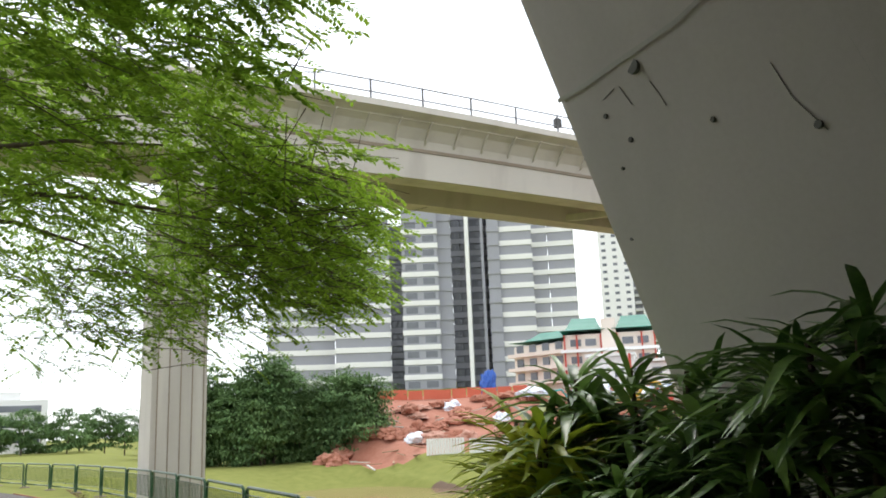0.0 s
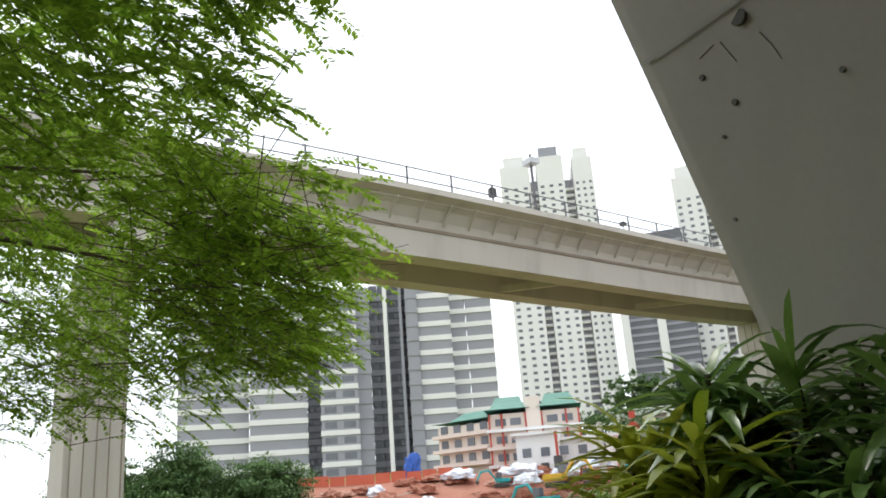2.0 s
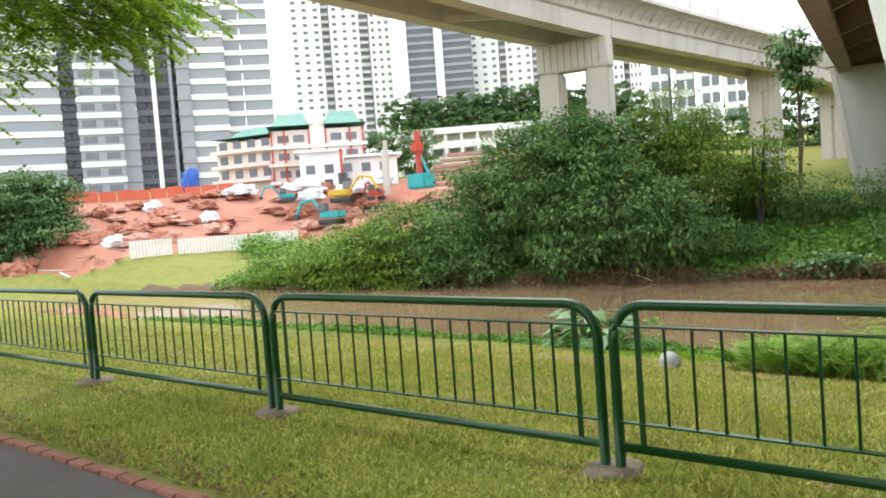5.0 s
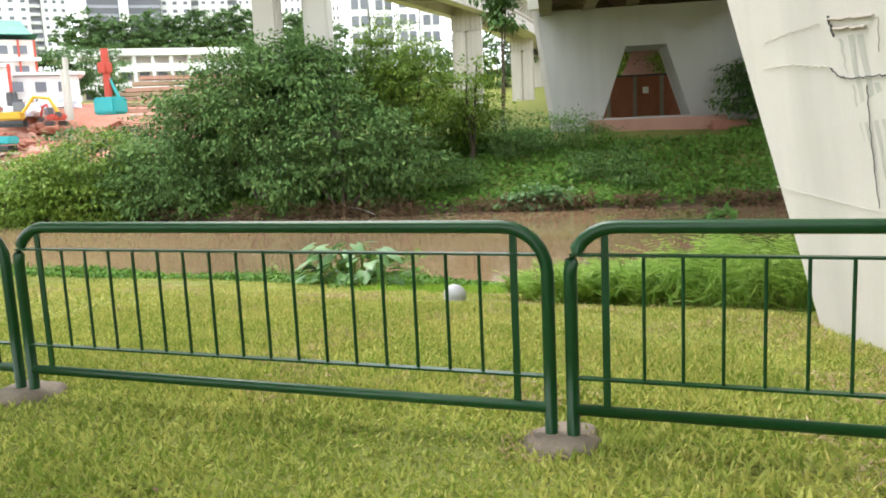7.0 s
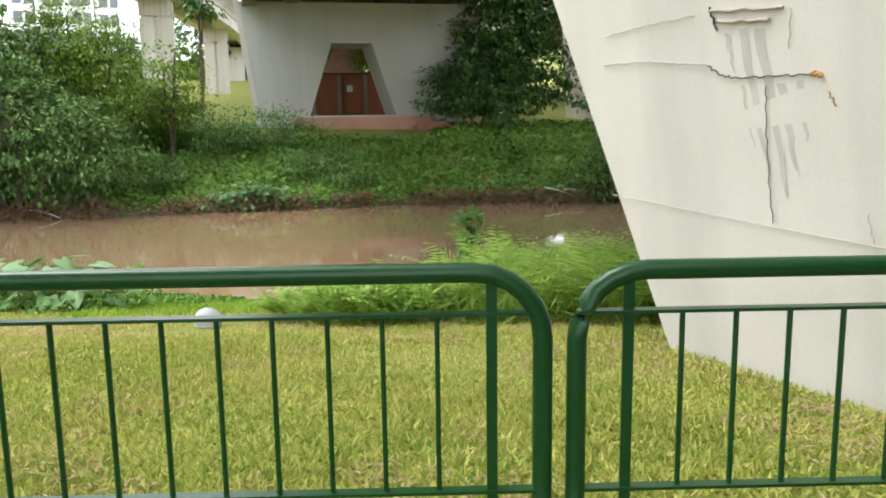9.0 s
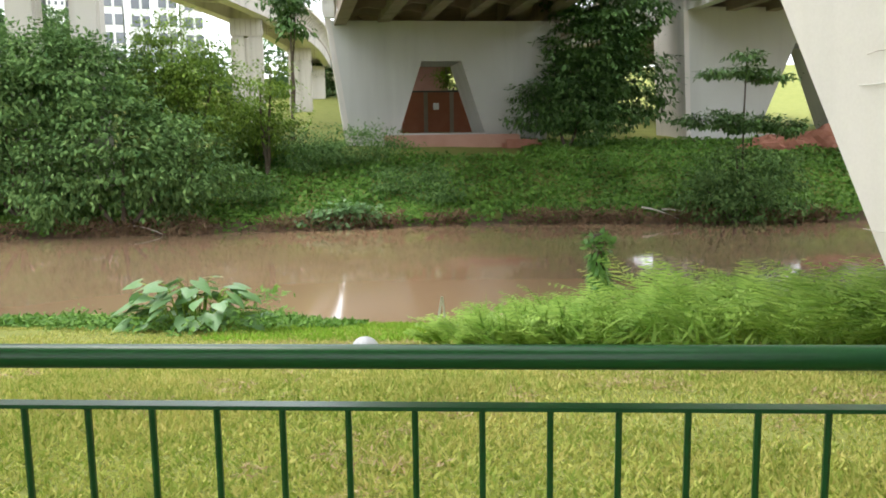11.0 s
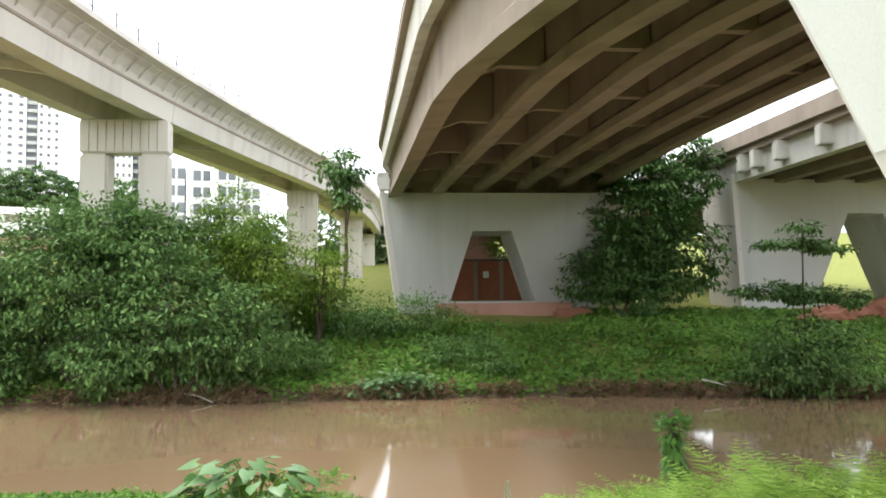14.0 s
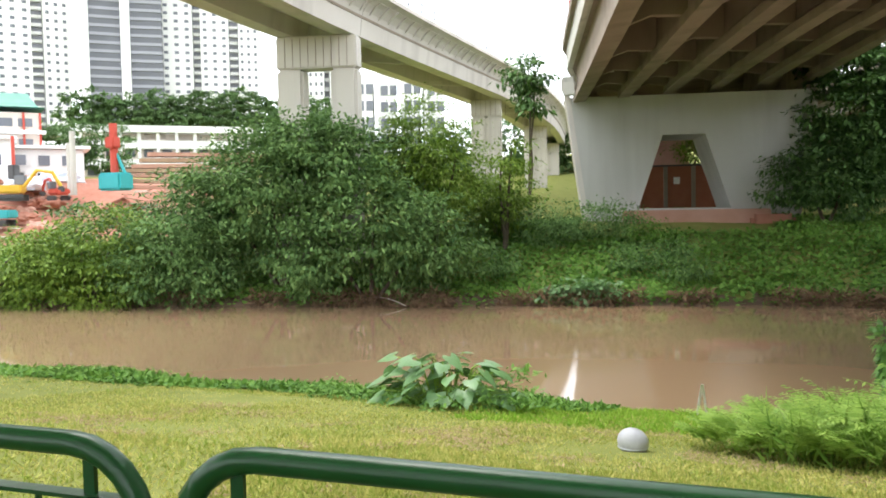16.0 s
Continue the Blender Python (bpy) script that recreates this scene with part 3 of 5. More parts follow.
for i in range(6):
    u = i / 5
    du = 0.028
    sec = []
    for y in YS:
        sec.append([deck_pt(u - du, y, 0), deck_pt(u + du, y, 0), deck_pt(u + du, y, 0.30), deck_pt(u + du * 0.4, y, 0.45), deck_pt(u + du * 0.4, y, 1.8), deck_pt(u - du * 0.4, y, 1.8), deck_pt(u - du * 0.4, y, 0.45), deck_pt(u - du, y, 0.30)])
    V, F = sweep(sec)
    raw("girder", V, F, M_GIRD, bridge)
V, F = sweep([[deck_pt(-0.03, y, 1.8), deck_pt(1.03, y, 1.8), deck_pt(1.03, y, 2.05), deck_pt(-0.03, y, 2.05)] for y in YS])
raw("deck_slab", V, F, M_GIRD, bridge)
for s, a, b in (("parapet", -0.055, -0.03), ("parapet", 1.03, 1.055)):
    o = a if a < 0 else b
    V, F = sweep([[deck_pt(a, y, 1.75), deck_pt(b, y, 1.75), deck_pt(b, y, 3.1), deck_pt(a, y, 3.1)] for y in YS])
    raw(s, V, F, M_CONC, bridge)
    V, F = sweep([[deck_pt(o - 0.018, y, 2.85), deck_pt(o + 0.018, y, 2.85), deck_pt(o + 0.018, y, 3.25), deck_pt(o - 0.018, y, 3.25)] for y in YS])
    raw("parapet_lip", V, F, M_GIRD, bridge, "dark stained parapet lip")
for y in (-4, 3, 10, 16.5, 23, 29, 34, 38.5, 41.2):
    for i in range(5):
        u0, u1 = i / 5 + 0.013, (i + 1) / 5 - 0.013
        V, F = sweep([[deck_pt(u0, y + k, 0.3 if y != 41.2 else 0.25), deck_pt((u0 + u1) / 2, y + k, 0.5), deck_pt(u1, y + k, 0.3 if y != 41.2 else 0.25), deck_pt(u1, y + k, 1.8), deck_pt(u0, y + k, 1.8)] for k in (0, 0.3)])
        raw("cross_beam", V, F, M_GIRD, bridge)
for i in range(5):
    u = (i + 0.5) / 5
    c = deck_pt(u, 36, 1.05)
    box_part("drain_box", c.x - 0.16, c.x + 0.16, c.y - 0.3, c.y + 0.3, c.z - 0.35, c.z + 0.4, M_CONC, bridge, bevel=0.05)
for y, dz in ((40.5, 0.9), (39.2, 0.5), (42.0, 1.0)):
    c = deck_pt(-0.05, y, dz)
    box_part("bracket", c.x - 0.3, c.x + 0.3, c.y - 0.25, c.y + 0.25, c.z - 0.3, c.z + 0.35, M_CONC, bridge, bevel=0.03)

lamp = thing("street_lamp", "slim grey lamp post on the bridge edge", "street lamp", at=(-10.15, 45, 9))
V, F = tube([(-10.15, 45, 8.6), (-10.3, 45, 18.0), (-10.25, 45, 18.9), (-9.9, 45, 19.4), (-8.9, 45, 19.6)], 0.06, 8, 0.04)
raw("post", V, F, M_STEEL, lamp, smooth=True)
box_part("control_box", -10.32, -10.04, 44.86, 45.14, 12.4, 13.05, M_REDP, lamp, "red control box", bevel=0.03)

# second road bridge
bridge2 = thing("road_bridge", "second concrete road bridge with a stained parapet", "bridge", at=(14, 44, 8))


def deck2(dx, y, z):
    return Vector((8.2 + dx + (42.8 - y) * math.tan(AX), y, z + (42.8 - y) * 0.01))


Y2 = [-30, -10, 5, 15, 22, 28, 33, 38, 41, 45, 60, 100]
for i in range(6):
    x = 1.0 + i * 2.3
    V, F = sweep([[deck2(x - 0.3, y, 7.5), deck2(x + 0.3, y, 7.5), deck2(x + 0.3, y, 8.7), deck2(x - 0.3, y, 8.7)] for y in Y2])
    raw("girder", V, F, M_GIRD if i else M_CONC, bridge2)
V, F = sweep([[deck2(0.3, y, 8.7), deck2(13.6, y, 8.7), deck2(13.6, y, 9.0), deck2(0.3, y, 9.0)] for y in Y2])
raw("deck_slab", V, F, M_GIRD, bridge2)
V, F = sweep([[deck2(0.0, y, 9.0), deck2(0.35, y, 9.0), deck2(0.35, y, 9.75), deck2(0.0, y, 9.75)] for y in Y2])
raw("parapet", V, F, M_GIRD, bridge2, "dark weathered parapet")
for dz in (10.05, 10.35):
    V, F = tube([deck2(0.2, y, dz) for y in Y2], 0.04, 6)
    raw("hand_rail", V, F, M_WHITE, bridge2, "white hand rail")
for y in range(10, 60, 2):
    V, F = tube([deck2(0.2, y, 9.7), deck2(0.2, y, 10.38)], 0.035, 5)
    raw("rail_post", V, F, M_WHITE, bridge2)
for y in (41.6, 40.2, 38.0, 34.5):
    c = deck2(0.55, y, 8.2)
    box_part("bracket", c.x - 0.35, c.x + 0.35, c.y - 0.35, c.y + 0.35, c.z - 0.4, c.z + 0.5, M_CONC, bridge2, bevel=0.04)

# ---- rail viaduct ----
CLN = ((-60, -17.4), (4.6, -18.15), (11, -18.35), (20, -19.1), (27, -19.5), (34, -19.5), (41, -19.3), (56, -18.65), (64, -18.6), (75, -19.4), (84, -20.4), (100, -22.8), (130, -28))


def via_x(y):
    # smooth centre line
    return float(np.mean([ramp_of(CLN, y + d) for d in (-5, -2.5, 0, 2.5, 5)]))


SEC = [(1.75, 9.4), (1.85, 10.3), (1.95, 10.58), (2.2, 10.88), (2.5, 11.05), (2.8, 11.15), (2.8, 11.35), (2.45, 11.35), (2.45, 11.0),
       (-2.45, 11.0), (-2.45, 11.35), (-2.8, 11.35), (-2.8, 11.15), (-2.5, 11.05), (-2.2, 10.88), (-1.95, 10.58), (-1.85, 10.3), (-1.75, 9.4),
       (-0.95, 9.4), (-0.85, 10.2), (0.85, 10.2), (0.95, 9.4)]
via = thing("rail_viaduct", "long concrete rail viaduct with curved fascia and hollow soffit", "viaduct", at=(-20, 32, 9))
VY = list(np.arange(-60, 131, 3.0))


def via_pt(o, y, z):
    return (via_x(y) + o, y, z)


for a, b in ((-60, 0), (0, 33), (33, 57), (57, 78), (78, 130)):
    ys = [a + 0.02] + [y for y in VY if a < y < b] + [b - 0.02]
    V, F = sweep([[via_pt(o, y, z) for o, z in SEC] for y in ys])
    raw("girder", V, F, M_VIA, via)
# formwork ribs in the curved fascia
for k in range(-15, 75):
    y = k * 1.05
    V, F = sweep([[via_pt(o + 0.03, y + w, z) for o, z in ((1.90, 10.45), (1.97, 10.58), (2.22, 10.87), (2.5, 11.02), (2.5, 10.97), (2.25, 10.78), (2.0, 10.5))] for w in (0, 0.05)])
    raw("rib", V, F, M_VIA, via)
V, F = sweep([[via_pt(o, y, z) for o, z in ((1.84, 10.23), (1.88, 10.23), (1.90, 10.33), (1.855, 10.33))] for y in VY])
raw("drip_edge", V, F, M_GIRD, via, "dark drip line")
for y in (3, 16, 24, 40, 49, 66):
    V, F = sweep([[via_pt(o, y + 0.9 * o, z) for o in (-1.0, 1.0)] + [via_pt(o, y + 0.9 * o + 0.25, z) for o in (1.0, -1.0)] for z in (9.45, 9.7)])
    raw("strut", V, F, M_VIA, via, "diagonal soffit strut")
for sgn in (1, -1):
    for dz in (11.62, 12.0):
        V, F = tube([via_pt(2.62 * sgn, y, dz) for y in VY], 0.022, 5)
        raw("rail", V, F, M_RAILG, via)
    for k in range(-14, 50):
        y = k * 1.75
        V, F = tube([via_pt(2.62 * sgn, y, 11.3), via_pt(2.62 * sgn, y, 12.02)], 0.035, 5)
        raw("rail_post", V, F, M_RAILG, via)
for y in (12.3, 3.0, 19.0):
    x, yy, z = via_pt(2.55, y, 11.3)
    box_part("signal_box", x - 0.1, x + 0.1, yy - 0.12, yy + 0.12, z + 0.3, z + (0.62 if y == 12.3 else 0.45), M_DARKM, via, "small trackside box", bevel=0.02)
    V, F = tube([(x, yy, z - 0.1), (x, yy, z + 0.4)], 0.03, 6)
    raw("box_post", V, F, M_STEEL, via)
x, yy, z = via_pt(2.55, 14.3, 11.3)
V, F = tube([(x, yy, z - 0.1), (x, yy, z + 2.3)], 0.05, 6)
raw("signal_mast", V, F, M_RAILG, via)
box_part("antenna", x - 0.25, x + 0.25, yy - 0.2, yy + 0.2, z + 1.9, z + 2.1, M_STEEL, via)


def portal(y, w=1.85, depth=1.0, legw=1.0, beam=1.5, zb=-1.0):
    p = thing("viaduct_pier", "portal-shaped concrete viaduct pier with a grooved crossbeam", "viaduct pier", "viaduct piers", at=(via_x(y), y, zb))
    m = Matrix.Translation((via_x(y), y, 0)) @ Matrix.Rotation(radians(11), 4, 'Z')
    for sgn in (-1, 1):
        x0, x1 = sorted((sgn * w, sgn * (w - legw)))
        box_part("leg", x0, x1, -depth / 2, depth / 2, zb, 9.38 - beam, M_VIA, p, m=m, bevel=0.12)
    box_part("crossbeam", -w - 0.004, w + 0.004, -depth / 2 - 0.01, depth / 2 + 0.01, 9.38 - beam, 9.39, M_VIA, p, m=m, bevel=0.06)
    for k in range(-4, 5):
        box_part("groove", k * 0.36 - 0.012, k * 0.36 + 0.012, -depth / 2 - 0.03, -depth / 2, 9.45 - beam, 9.3, M_GIRD, p, "dark vertical groove", m=m)
    return p


portal(32.3, 1.86, 1.0, 1.22, 1.45)
for y in (57, 78, 100):
    portal(y, 1.1, 1.2, 1.1, 1.2, 0.5)
col = thing("viaduct_pier", "broad grooved concrete viaduct column rising from the lawn", "viaduct pier", "viaduct piers", at=(-20.6, 0.8, 0))
bm = bmesh.new()
add_box(bm, -21.6, -19.2, -0.08, 1.47, -0.3, 8.4, bevel=0.15)
part("shaft", bm, M_VIA, col)
box_part("crosshead", -21.6, -16.5, 0.2, 1.6, 8.4, 9.39, M_VIA, col, bevel=0.1)
for k in range(5):
    yy = 0.06 + k * 0.32
    box_part("groove", -19.2, -19.185, yy - 0.016, yy + 0.016, -0.2, 8.3, M_GIRD, col, "dark vertical groove")

# ---- buildings ----
E0 = Vector((3, -4.2, 1.7))


def spread(p, k):
    return E0 + (Vector(p) - E0) * k


def facing(a, b):
    """Frame with x from a to b, y away from the river, z up."""
    d = Vector((b[0] - a[0], b[1] - a[1], 0))
    w = d.length
    d.normalize()
    n = Vector((-d.y, d.x, 0))
    m = Matrix((d, n, Vector((0, 0, 1)))).transposed().to_4x4()
    return Matrix.Translation((a[0], a[1], 0)) @ m, w


def boxes(name, items, material, parent, label="", m=None):
    V, F = join(*[boxv(*b) for b in items])
    if m is not None:
        V = [m @ Vector(p) for p in V]
    return raw(name, V, F, material, parent, label)


def banded_block(tower, a, b, z0, z1, material, band, step, depth=18, back=0.0, strip=0.4, window=True):
    m, w = facing(a, b)
    boxes("block", [(0, w, back, back + depth, z0, z1)], material, tower, m=m)
    items, wins = [], []
    z = z0 + 1.0
    while z + step < z1:
        items.append((-0.15, w + 0.15, back - 0.25, back + depth * 0.6, z, z + step * strip))
        if window:
            n = max(2, int(w / 3.2))
            for i in range(n):
                x = (i + 0.5) * w / n
                wins.append((x - w / n * 0.32, x + w / n * 0.32, back - 0.06, back + 0.1, z + step * (strip + 0.12), z + step * 0.88))
        z += step
    for it in items:
        boxes("floor_band", [it], band, tower, m=m)
    if wins:
        tagged(boxes("glazing", wins, M_WIN, tower, m=m), kind="stuff")


tower = thing("apartment_tower", "tall grey apartment tower with white floor bands", "apartment tower", "distant towers", at=spread((-108, 55, 7), 1.6))
GP = [spread(p, 1.6) for p in ((-117.5, 31, 0), (-114.2, 40.8, 0), (-110.9, 48.6, 0), (-110.0, 50.5, 0), (-107.4, 55.4, 0), (-106.4, 57.3, 0), (-105.7, 58.5, 0), (-103.4, 62.3, 0), (-102.4, 63.8, 0), (-99.6, 68.0, 0), (-98.2, 70.0, 0), (-95.7, 73.2, 0))]
banded_block(tower, GP[0], GP[1], 8, 52, M_GREYW, M_WHITE, 3.6, back=4, strip=0.36, window=False)
banded_block(tower, GP[1], GP[2], 8, 54, M_GREYW, M_WHITE, 3.6, strip=0.36, window=False)
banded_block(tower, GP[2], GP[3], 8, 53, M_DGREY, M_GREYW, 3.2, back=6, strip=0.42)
banded_block(tower, GP[3], GP[4], 8, 55, M_GREYW, M_WHITE, 3.6, back=-3, strip=0.33)
banded_block(tower, GP[4], GP[5], 8, 56, M_GREYW, M_GREYW, 3.6, back=-1, strip=0.3, window=False)
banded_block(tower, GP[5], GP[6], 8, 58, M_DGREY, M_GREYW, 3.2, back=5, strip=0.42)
mfin, wfin = facing(GP[5], GP[8])
boxes("fin", [(wfin * 0.3, wfin * 0.38, -2, 8, 8, 59)], M_WHITE, tower, "white vertical fin", mfin)
boxes("fin", [(wfin * 0.62, wfin * 0.68, -1, 8, 8, 59)], M_GREYW, tower, "", mfin)
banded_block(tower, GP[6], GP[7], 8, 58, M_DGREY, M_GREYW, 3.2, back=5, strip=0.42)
banded_block(tower, GP[7], GP[8], 8, 58, M_GREYW, M_GREYW, 3.6, back=-2, strip=0.2, window=False)
banded_block(tower, GP[8], GP[9], 8, 58, M_GREYW, M_WHITE, 3.6, back=-1, strip=0.36, window=False)
banded_block(tower, GP[9], GP[10], 8, 57, M_GREYW, M_WHITE, 3.6, back=3, strip=0.35, window=False)
banded_block(tower, GP[10], GP[11], 8, 57, M_GREYW, M_WHITE, 3.6, back=3, strip=0.35, window=False)


def window_tower(a, b, z0, z1, k, wall, label, cols, group="distant towers", slots=(0.36, 0.74), floor=2.9):
    pa, pb = spread((*a, 0), k), spread((*b, 0), k)
    m, w = facing(pa, pb)
    t = thing("apartment_tower", label, "apartment tower", group, at=((pa.x + pb.x) / 2, (pa.y + pb.y) / 2, z0))
    xs = [0, w * (slots[0] - 0.04), w * (slots[0] + 0.04), w * (slots[1] - 0.05), w * (slots[1] + 0.05), w]
    tops = (z1 - 3, z1 - 9, z1, z1 - 10, z1 - 2)
    for i in range(5):
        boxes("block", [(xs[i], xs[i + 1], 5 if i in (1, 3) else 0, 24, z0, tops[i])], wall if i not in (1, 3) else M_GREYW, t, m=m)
    for i in (0, 2, 4):
        boxes("roof_crown", [(xs[i] + 0.15 * (xs[i + 1] - xs[i]), xs[i + 1] - 0.15 * (xs[i + 1] - xs[i]), 2, 14, tops[i], tops[i] + 5)], M_GREYW if i == 2 else wall, t, m=m)
    wins, ledges = [], []
    z = z0 + 1
    while z + floor < z1 - 10:
        for i in (0, 2, 4):
            n = cols
            for j in range(n):
                x = xs[i] + (j + 0.5) * (xs[i + 1] - xs[i]) / n
                hw = (xs[i + 1] - xs[i]) / n * 0.2
                wins.append((x - hw, x + hw, -0.12, 0.1, z + 1.0, z + 2.1))
        for i in (1, 3):
            ledges.append((xs[i] + 0.2, xs[i + 1] - 0.2, 3.5, 5.1, z, z + 1.1))
        z += floor
    tagged(boxes("glazing", wins, M_WIN, t, m=m), kind="stuff")
    tagged(boxes("balcony_column", ledges, wall, t, m=m), kind="stuff")
    return t


window_tower((-111.4, 90.5), (-99.8, 104.0), 30, 142, 2.2, M_WHITE, "tall white housing tower with rows of small windows", 3)
window_tower((-89.5, 113.5), (-76.0, 122.3), 30, 127, 2.2, M_WHITE, "white housing tower with small dark windows", 3)
for a, b in (((-98.6, 105.2), (-94.2, 109.3)), ((-94.0, 109.6), (-89.0, 113.2))):
    pa, pb = spread((*a, 0), 2.15), spread((*b, 0), 2.15)
    g = thing("apartment_tower", "blue-grey apartment tower with pale floor bands", "apartment tower", "distant towers", at=(pa.x, pa.y, 25))
    banded_block(g, pa, pb, 25, 100, M_DGREY, M_GREYW, 3.0, strip=0.35, window=False)
    boxes("corner_bay", [(-0.6, 2.5, -1.5, 6, 25, 98)], M_WHITE, g, "white corner bay", facing(pa, pb)[0])
window_tower((-76, 130.5), (-67, 135), 24, 60, 1.7, M_WHITE, "pale housing block behind the viaduct", 3)
low = spread((-66, 134.5, 0), 1.0), spread((-50, 141, 0), 1.0)
lb = thing("apartment_block", "low white apartment block with grey bays", "apartment block", at=(low[0].x, low[0].y, 14))
ml, wl2 = facing(*low)
for i in range(4):
    x0 = i * wl2 / 4
    boxes("wing", [(x0, x0 + wl2 / 4 - 0.8, (i % 2) * 2, 14, 12, 26 + (i % 2) * 2)], M_WHITE, lb, m=ml)
    for f in range(4):
        for j in range(2):
            boxes("window", [(x0 + 0.7 + j * 1.7, x0 + 2.0 + j * 1.7, (i % 2) * 2 - 0.1, (i % 2) * 2 + 0.1, 13.5 + f * 3, 15.3 + f * 3)], M_WIN, lb, m=ml)

# long white school-like block
wb = thing("office_block", "long low white block with open galleries", "building", at=(-67, 80, 6))
mw, ww = facing((-73.3, 75.6), (-58.5, 87.8))
boxes("back_wall", [(0, ww, 1.6, 8, 4, 11.4)], M_CREAM, wb, m=mw)
for f in range(3):
    boxes("gallery_slab", [(-0.2, ww + 0.2, -0.2, 1.7, 5.0 + f * 2.2, 5.95 + f * 2.2)], M_WHITE, wb, m=mw)
boxes("roof", [(-0.5, ww + 0.5, -0.6, 8.4, 11.3, 12.1)], M_WHITE, wb, m=mw)
for i in range(10):
    boxes("column", [(i * ww / 9 - 0.18, i * ww / 9 + 0.18, -0.25, 0.2, 4, 11.35)], M_WHITE, wb, m=mw)
for f in range(2):
    for i in range(9):
        boxes("window", [(i * ww / 9 + 0.5, i * ww / 9 + 1.6, 1.5, 1.65, 7.0 + f * 2.2 - 0.7, 8.0 + f * 2.2 - 0.6)], M_WIN, wb, m=mw)


# temple with green hipped roofs
def hip_roof(name, x0, x1, y0, y1, z0, z1, parent, m, lift=0.3):
    mx = (x0 + x1) / 2
    r = (x1 - x0) * 0.28
    V, rows = [], []
    for k in range(5):
        t = k / 4
        z = z0 + (z1 - z0) * (t ** 1.5) + (lift * (1 - t) ** 6)
        a = (x0 + (mx - r - x0) * t, x1 + (mx + r - x1) * t, y0 + ((y0 + y1) / 2 - y0) * t, y1 + ((y0 + y1) / 2 - y1) * t)
        rows.append([(a[0], a[2], z), (a[1], a[2], z), (a[1], a[3], z), (a[0], a[3], z)])
    V, F = sweep(rows)
    raw(name, [m @ Vector(p) for p in V], F, M_ROOF, parent, "green tiled hipped roof")


temple = thing("temple", "cream temple hall with red columns and green tiled roofs", "temple", at=(-61, 50, 5))
mt, wt2 = facing((-63.8, 47.4), (-57.9, 54.3))
boxes("hall", [(0, wt2, 0, 10, 4, 10.4)], M_CREAM, temple, m=mt)
boxes("gable_wall", [(wt2 * 0.42, wt2 * 0.58, -0.4, 9, 4, 11.9)], M_CREAM, temple, m=mt)
for x0, x1 in ((0.0, 0.42), (0.58, 1.0)):
    hip_roof("roof", wt2 * x0 - 0.4, wt2 * x1 + 0.4, -0.8, 8, 10.5, 12.5, temple, mt)
    for f in range(3):
        for j in range(2):
            x = wt2 * (x0 + (x1 - x0) * (0.3 + 0.4 * j))
            boxes("window", [(x - 0.55, x + 0.55, -0.08, 0.1, 9.2 - f * 1.75, 9.9 - f * 1.75)], M_WIN, temple, m=mt)
for x in (0.0, 0.14, 0.41, 0.59, 0.86, 1.0):
    boxes("column", [(wt2 * x - 0.08, wt2 * x + 0.08, -0.25, -0.05, 4, 10.4)], M_REDP, temple, "red painted column", m=mt)
for f in range(3):
    boxes("balcony_edge", [(-0.4, wt2 + 0.4, -0.7, 0.0, 8.55 - f * 1.75, 8.85 - f * 1.75)], M_WHITE if f % 2 == 0 else M_CREAM, temple, m=mt)
ms, ws = facing((-70.5, 45.5), (-63.9, 47.6))
boxes("wing", [(0, ws, 0, 8, 4, 9.8)], M_CREAM, temple, m=ms)
hip_roof("roof", -0.4, ws + 0.3, -0.6, 7, 9.9, 11.4, temple, ms)
for f in range(3):
    boxes("balcony_edge", [(-0.2, ws, -0.9, 0.0, 5.6 + f * 1.5, 5.95 + f * 1.5)], M_CREAM, temple, m=ms)
    for j in range(4):
        boxes("window", [(ws * (j + 0.25) / 4, ws * (j + 0.75) / 4, -0.1, 0.1, 6.1 + f * 1.5, 6.9 + f * 1.5)], M_WIN, temple, m=ms)

shed = thing("site_building", "white low building beside the dig", "building", at=(-55, 49, 4))
mh, wh = facing((-57.6, 45.6), (-51.4, 52.3))
boxes("body", [(0, wh * 0.45, 0, 5, 3.5, 7.6), (wh * 0.45, wh, 0.8, 5, 3.5, 6.9)], M_WHITE, shed, m=mh)
boxes("roof", [(-0.4, wh * 0.47, -0.5, 5.4, 7.6, 7.85)], M_WHITE, shed, m=mh)
boxes("roof", [(wh * 0.44, wh + 0.5, 0.3, 5.4, 6.95, 7.2)], M_WHITE, shed, m=mh)
for i in range(5):
    boxes("window", [(wh * (0.06 + i * 0.19), wh * (0.15 + i * 0.19), 0.7 if i > 2 else -0.08, 0.9 if i > 2 else 0.1, 5.6, 6.4)], M_WIN, shed, m=mh)
    boxes("opening", [(wh * (0.05 + i * 0.19), wh * (0.13 + i * 0.19), 0.68 if i > 2 else -0.1, 0.9 if i > 2 else 0.1, 3.9, 5.0)], M_DARKM, shed, m=mh)

# ---- construction site ----
hoard = thing("hoarding", "white corrugated site hoarding panels", "hoarding", at=(-50, 29, -0.8))
for a, b, z0, z1 in (((-52.3, 25.2), (-50.8, 27.7), -0.6, 0.85), ((-50.6, 28.0), (-47.9, 32.1), -1.0, 0.75), ((-47.8, 32.3), (-45.6, 35.0), -1.1, 0.75)):
    mp, wp = facing(a, b)
    n = int(wp / 0.22)
    for i in range(n):
        boxes("panel", [(i * wp / n, (i + 0.86) * wp / n, -0.03 * (i % 2), 0.06, z0, z1)], M_WHITE, hoard, m=mp)
barrier = thing("barrier", "orange safety barrier along the top of the dig", "barrier", at=(-67, 35, 4.6))
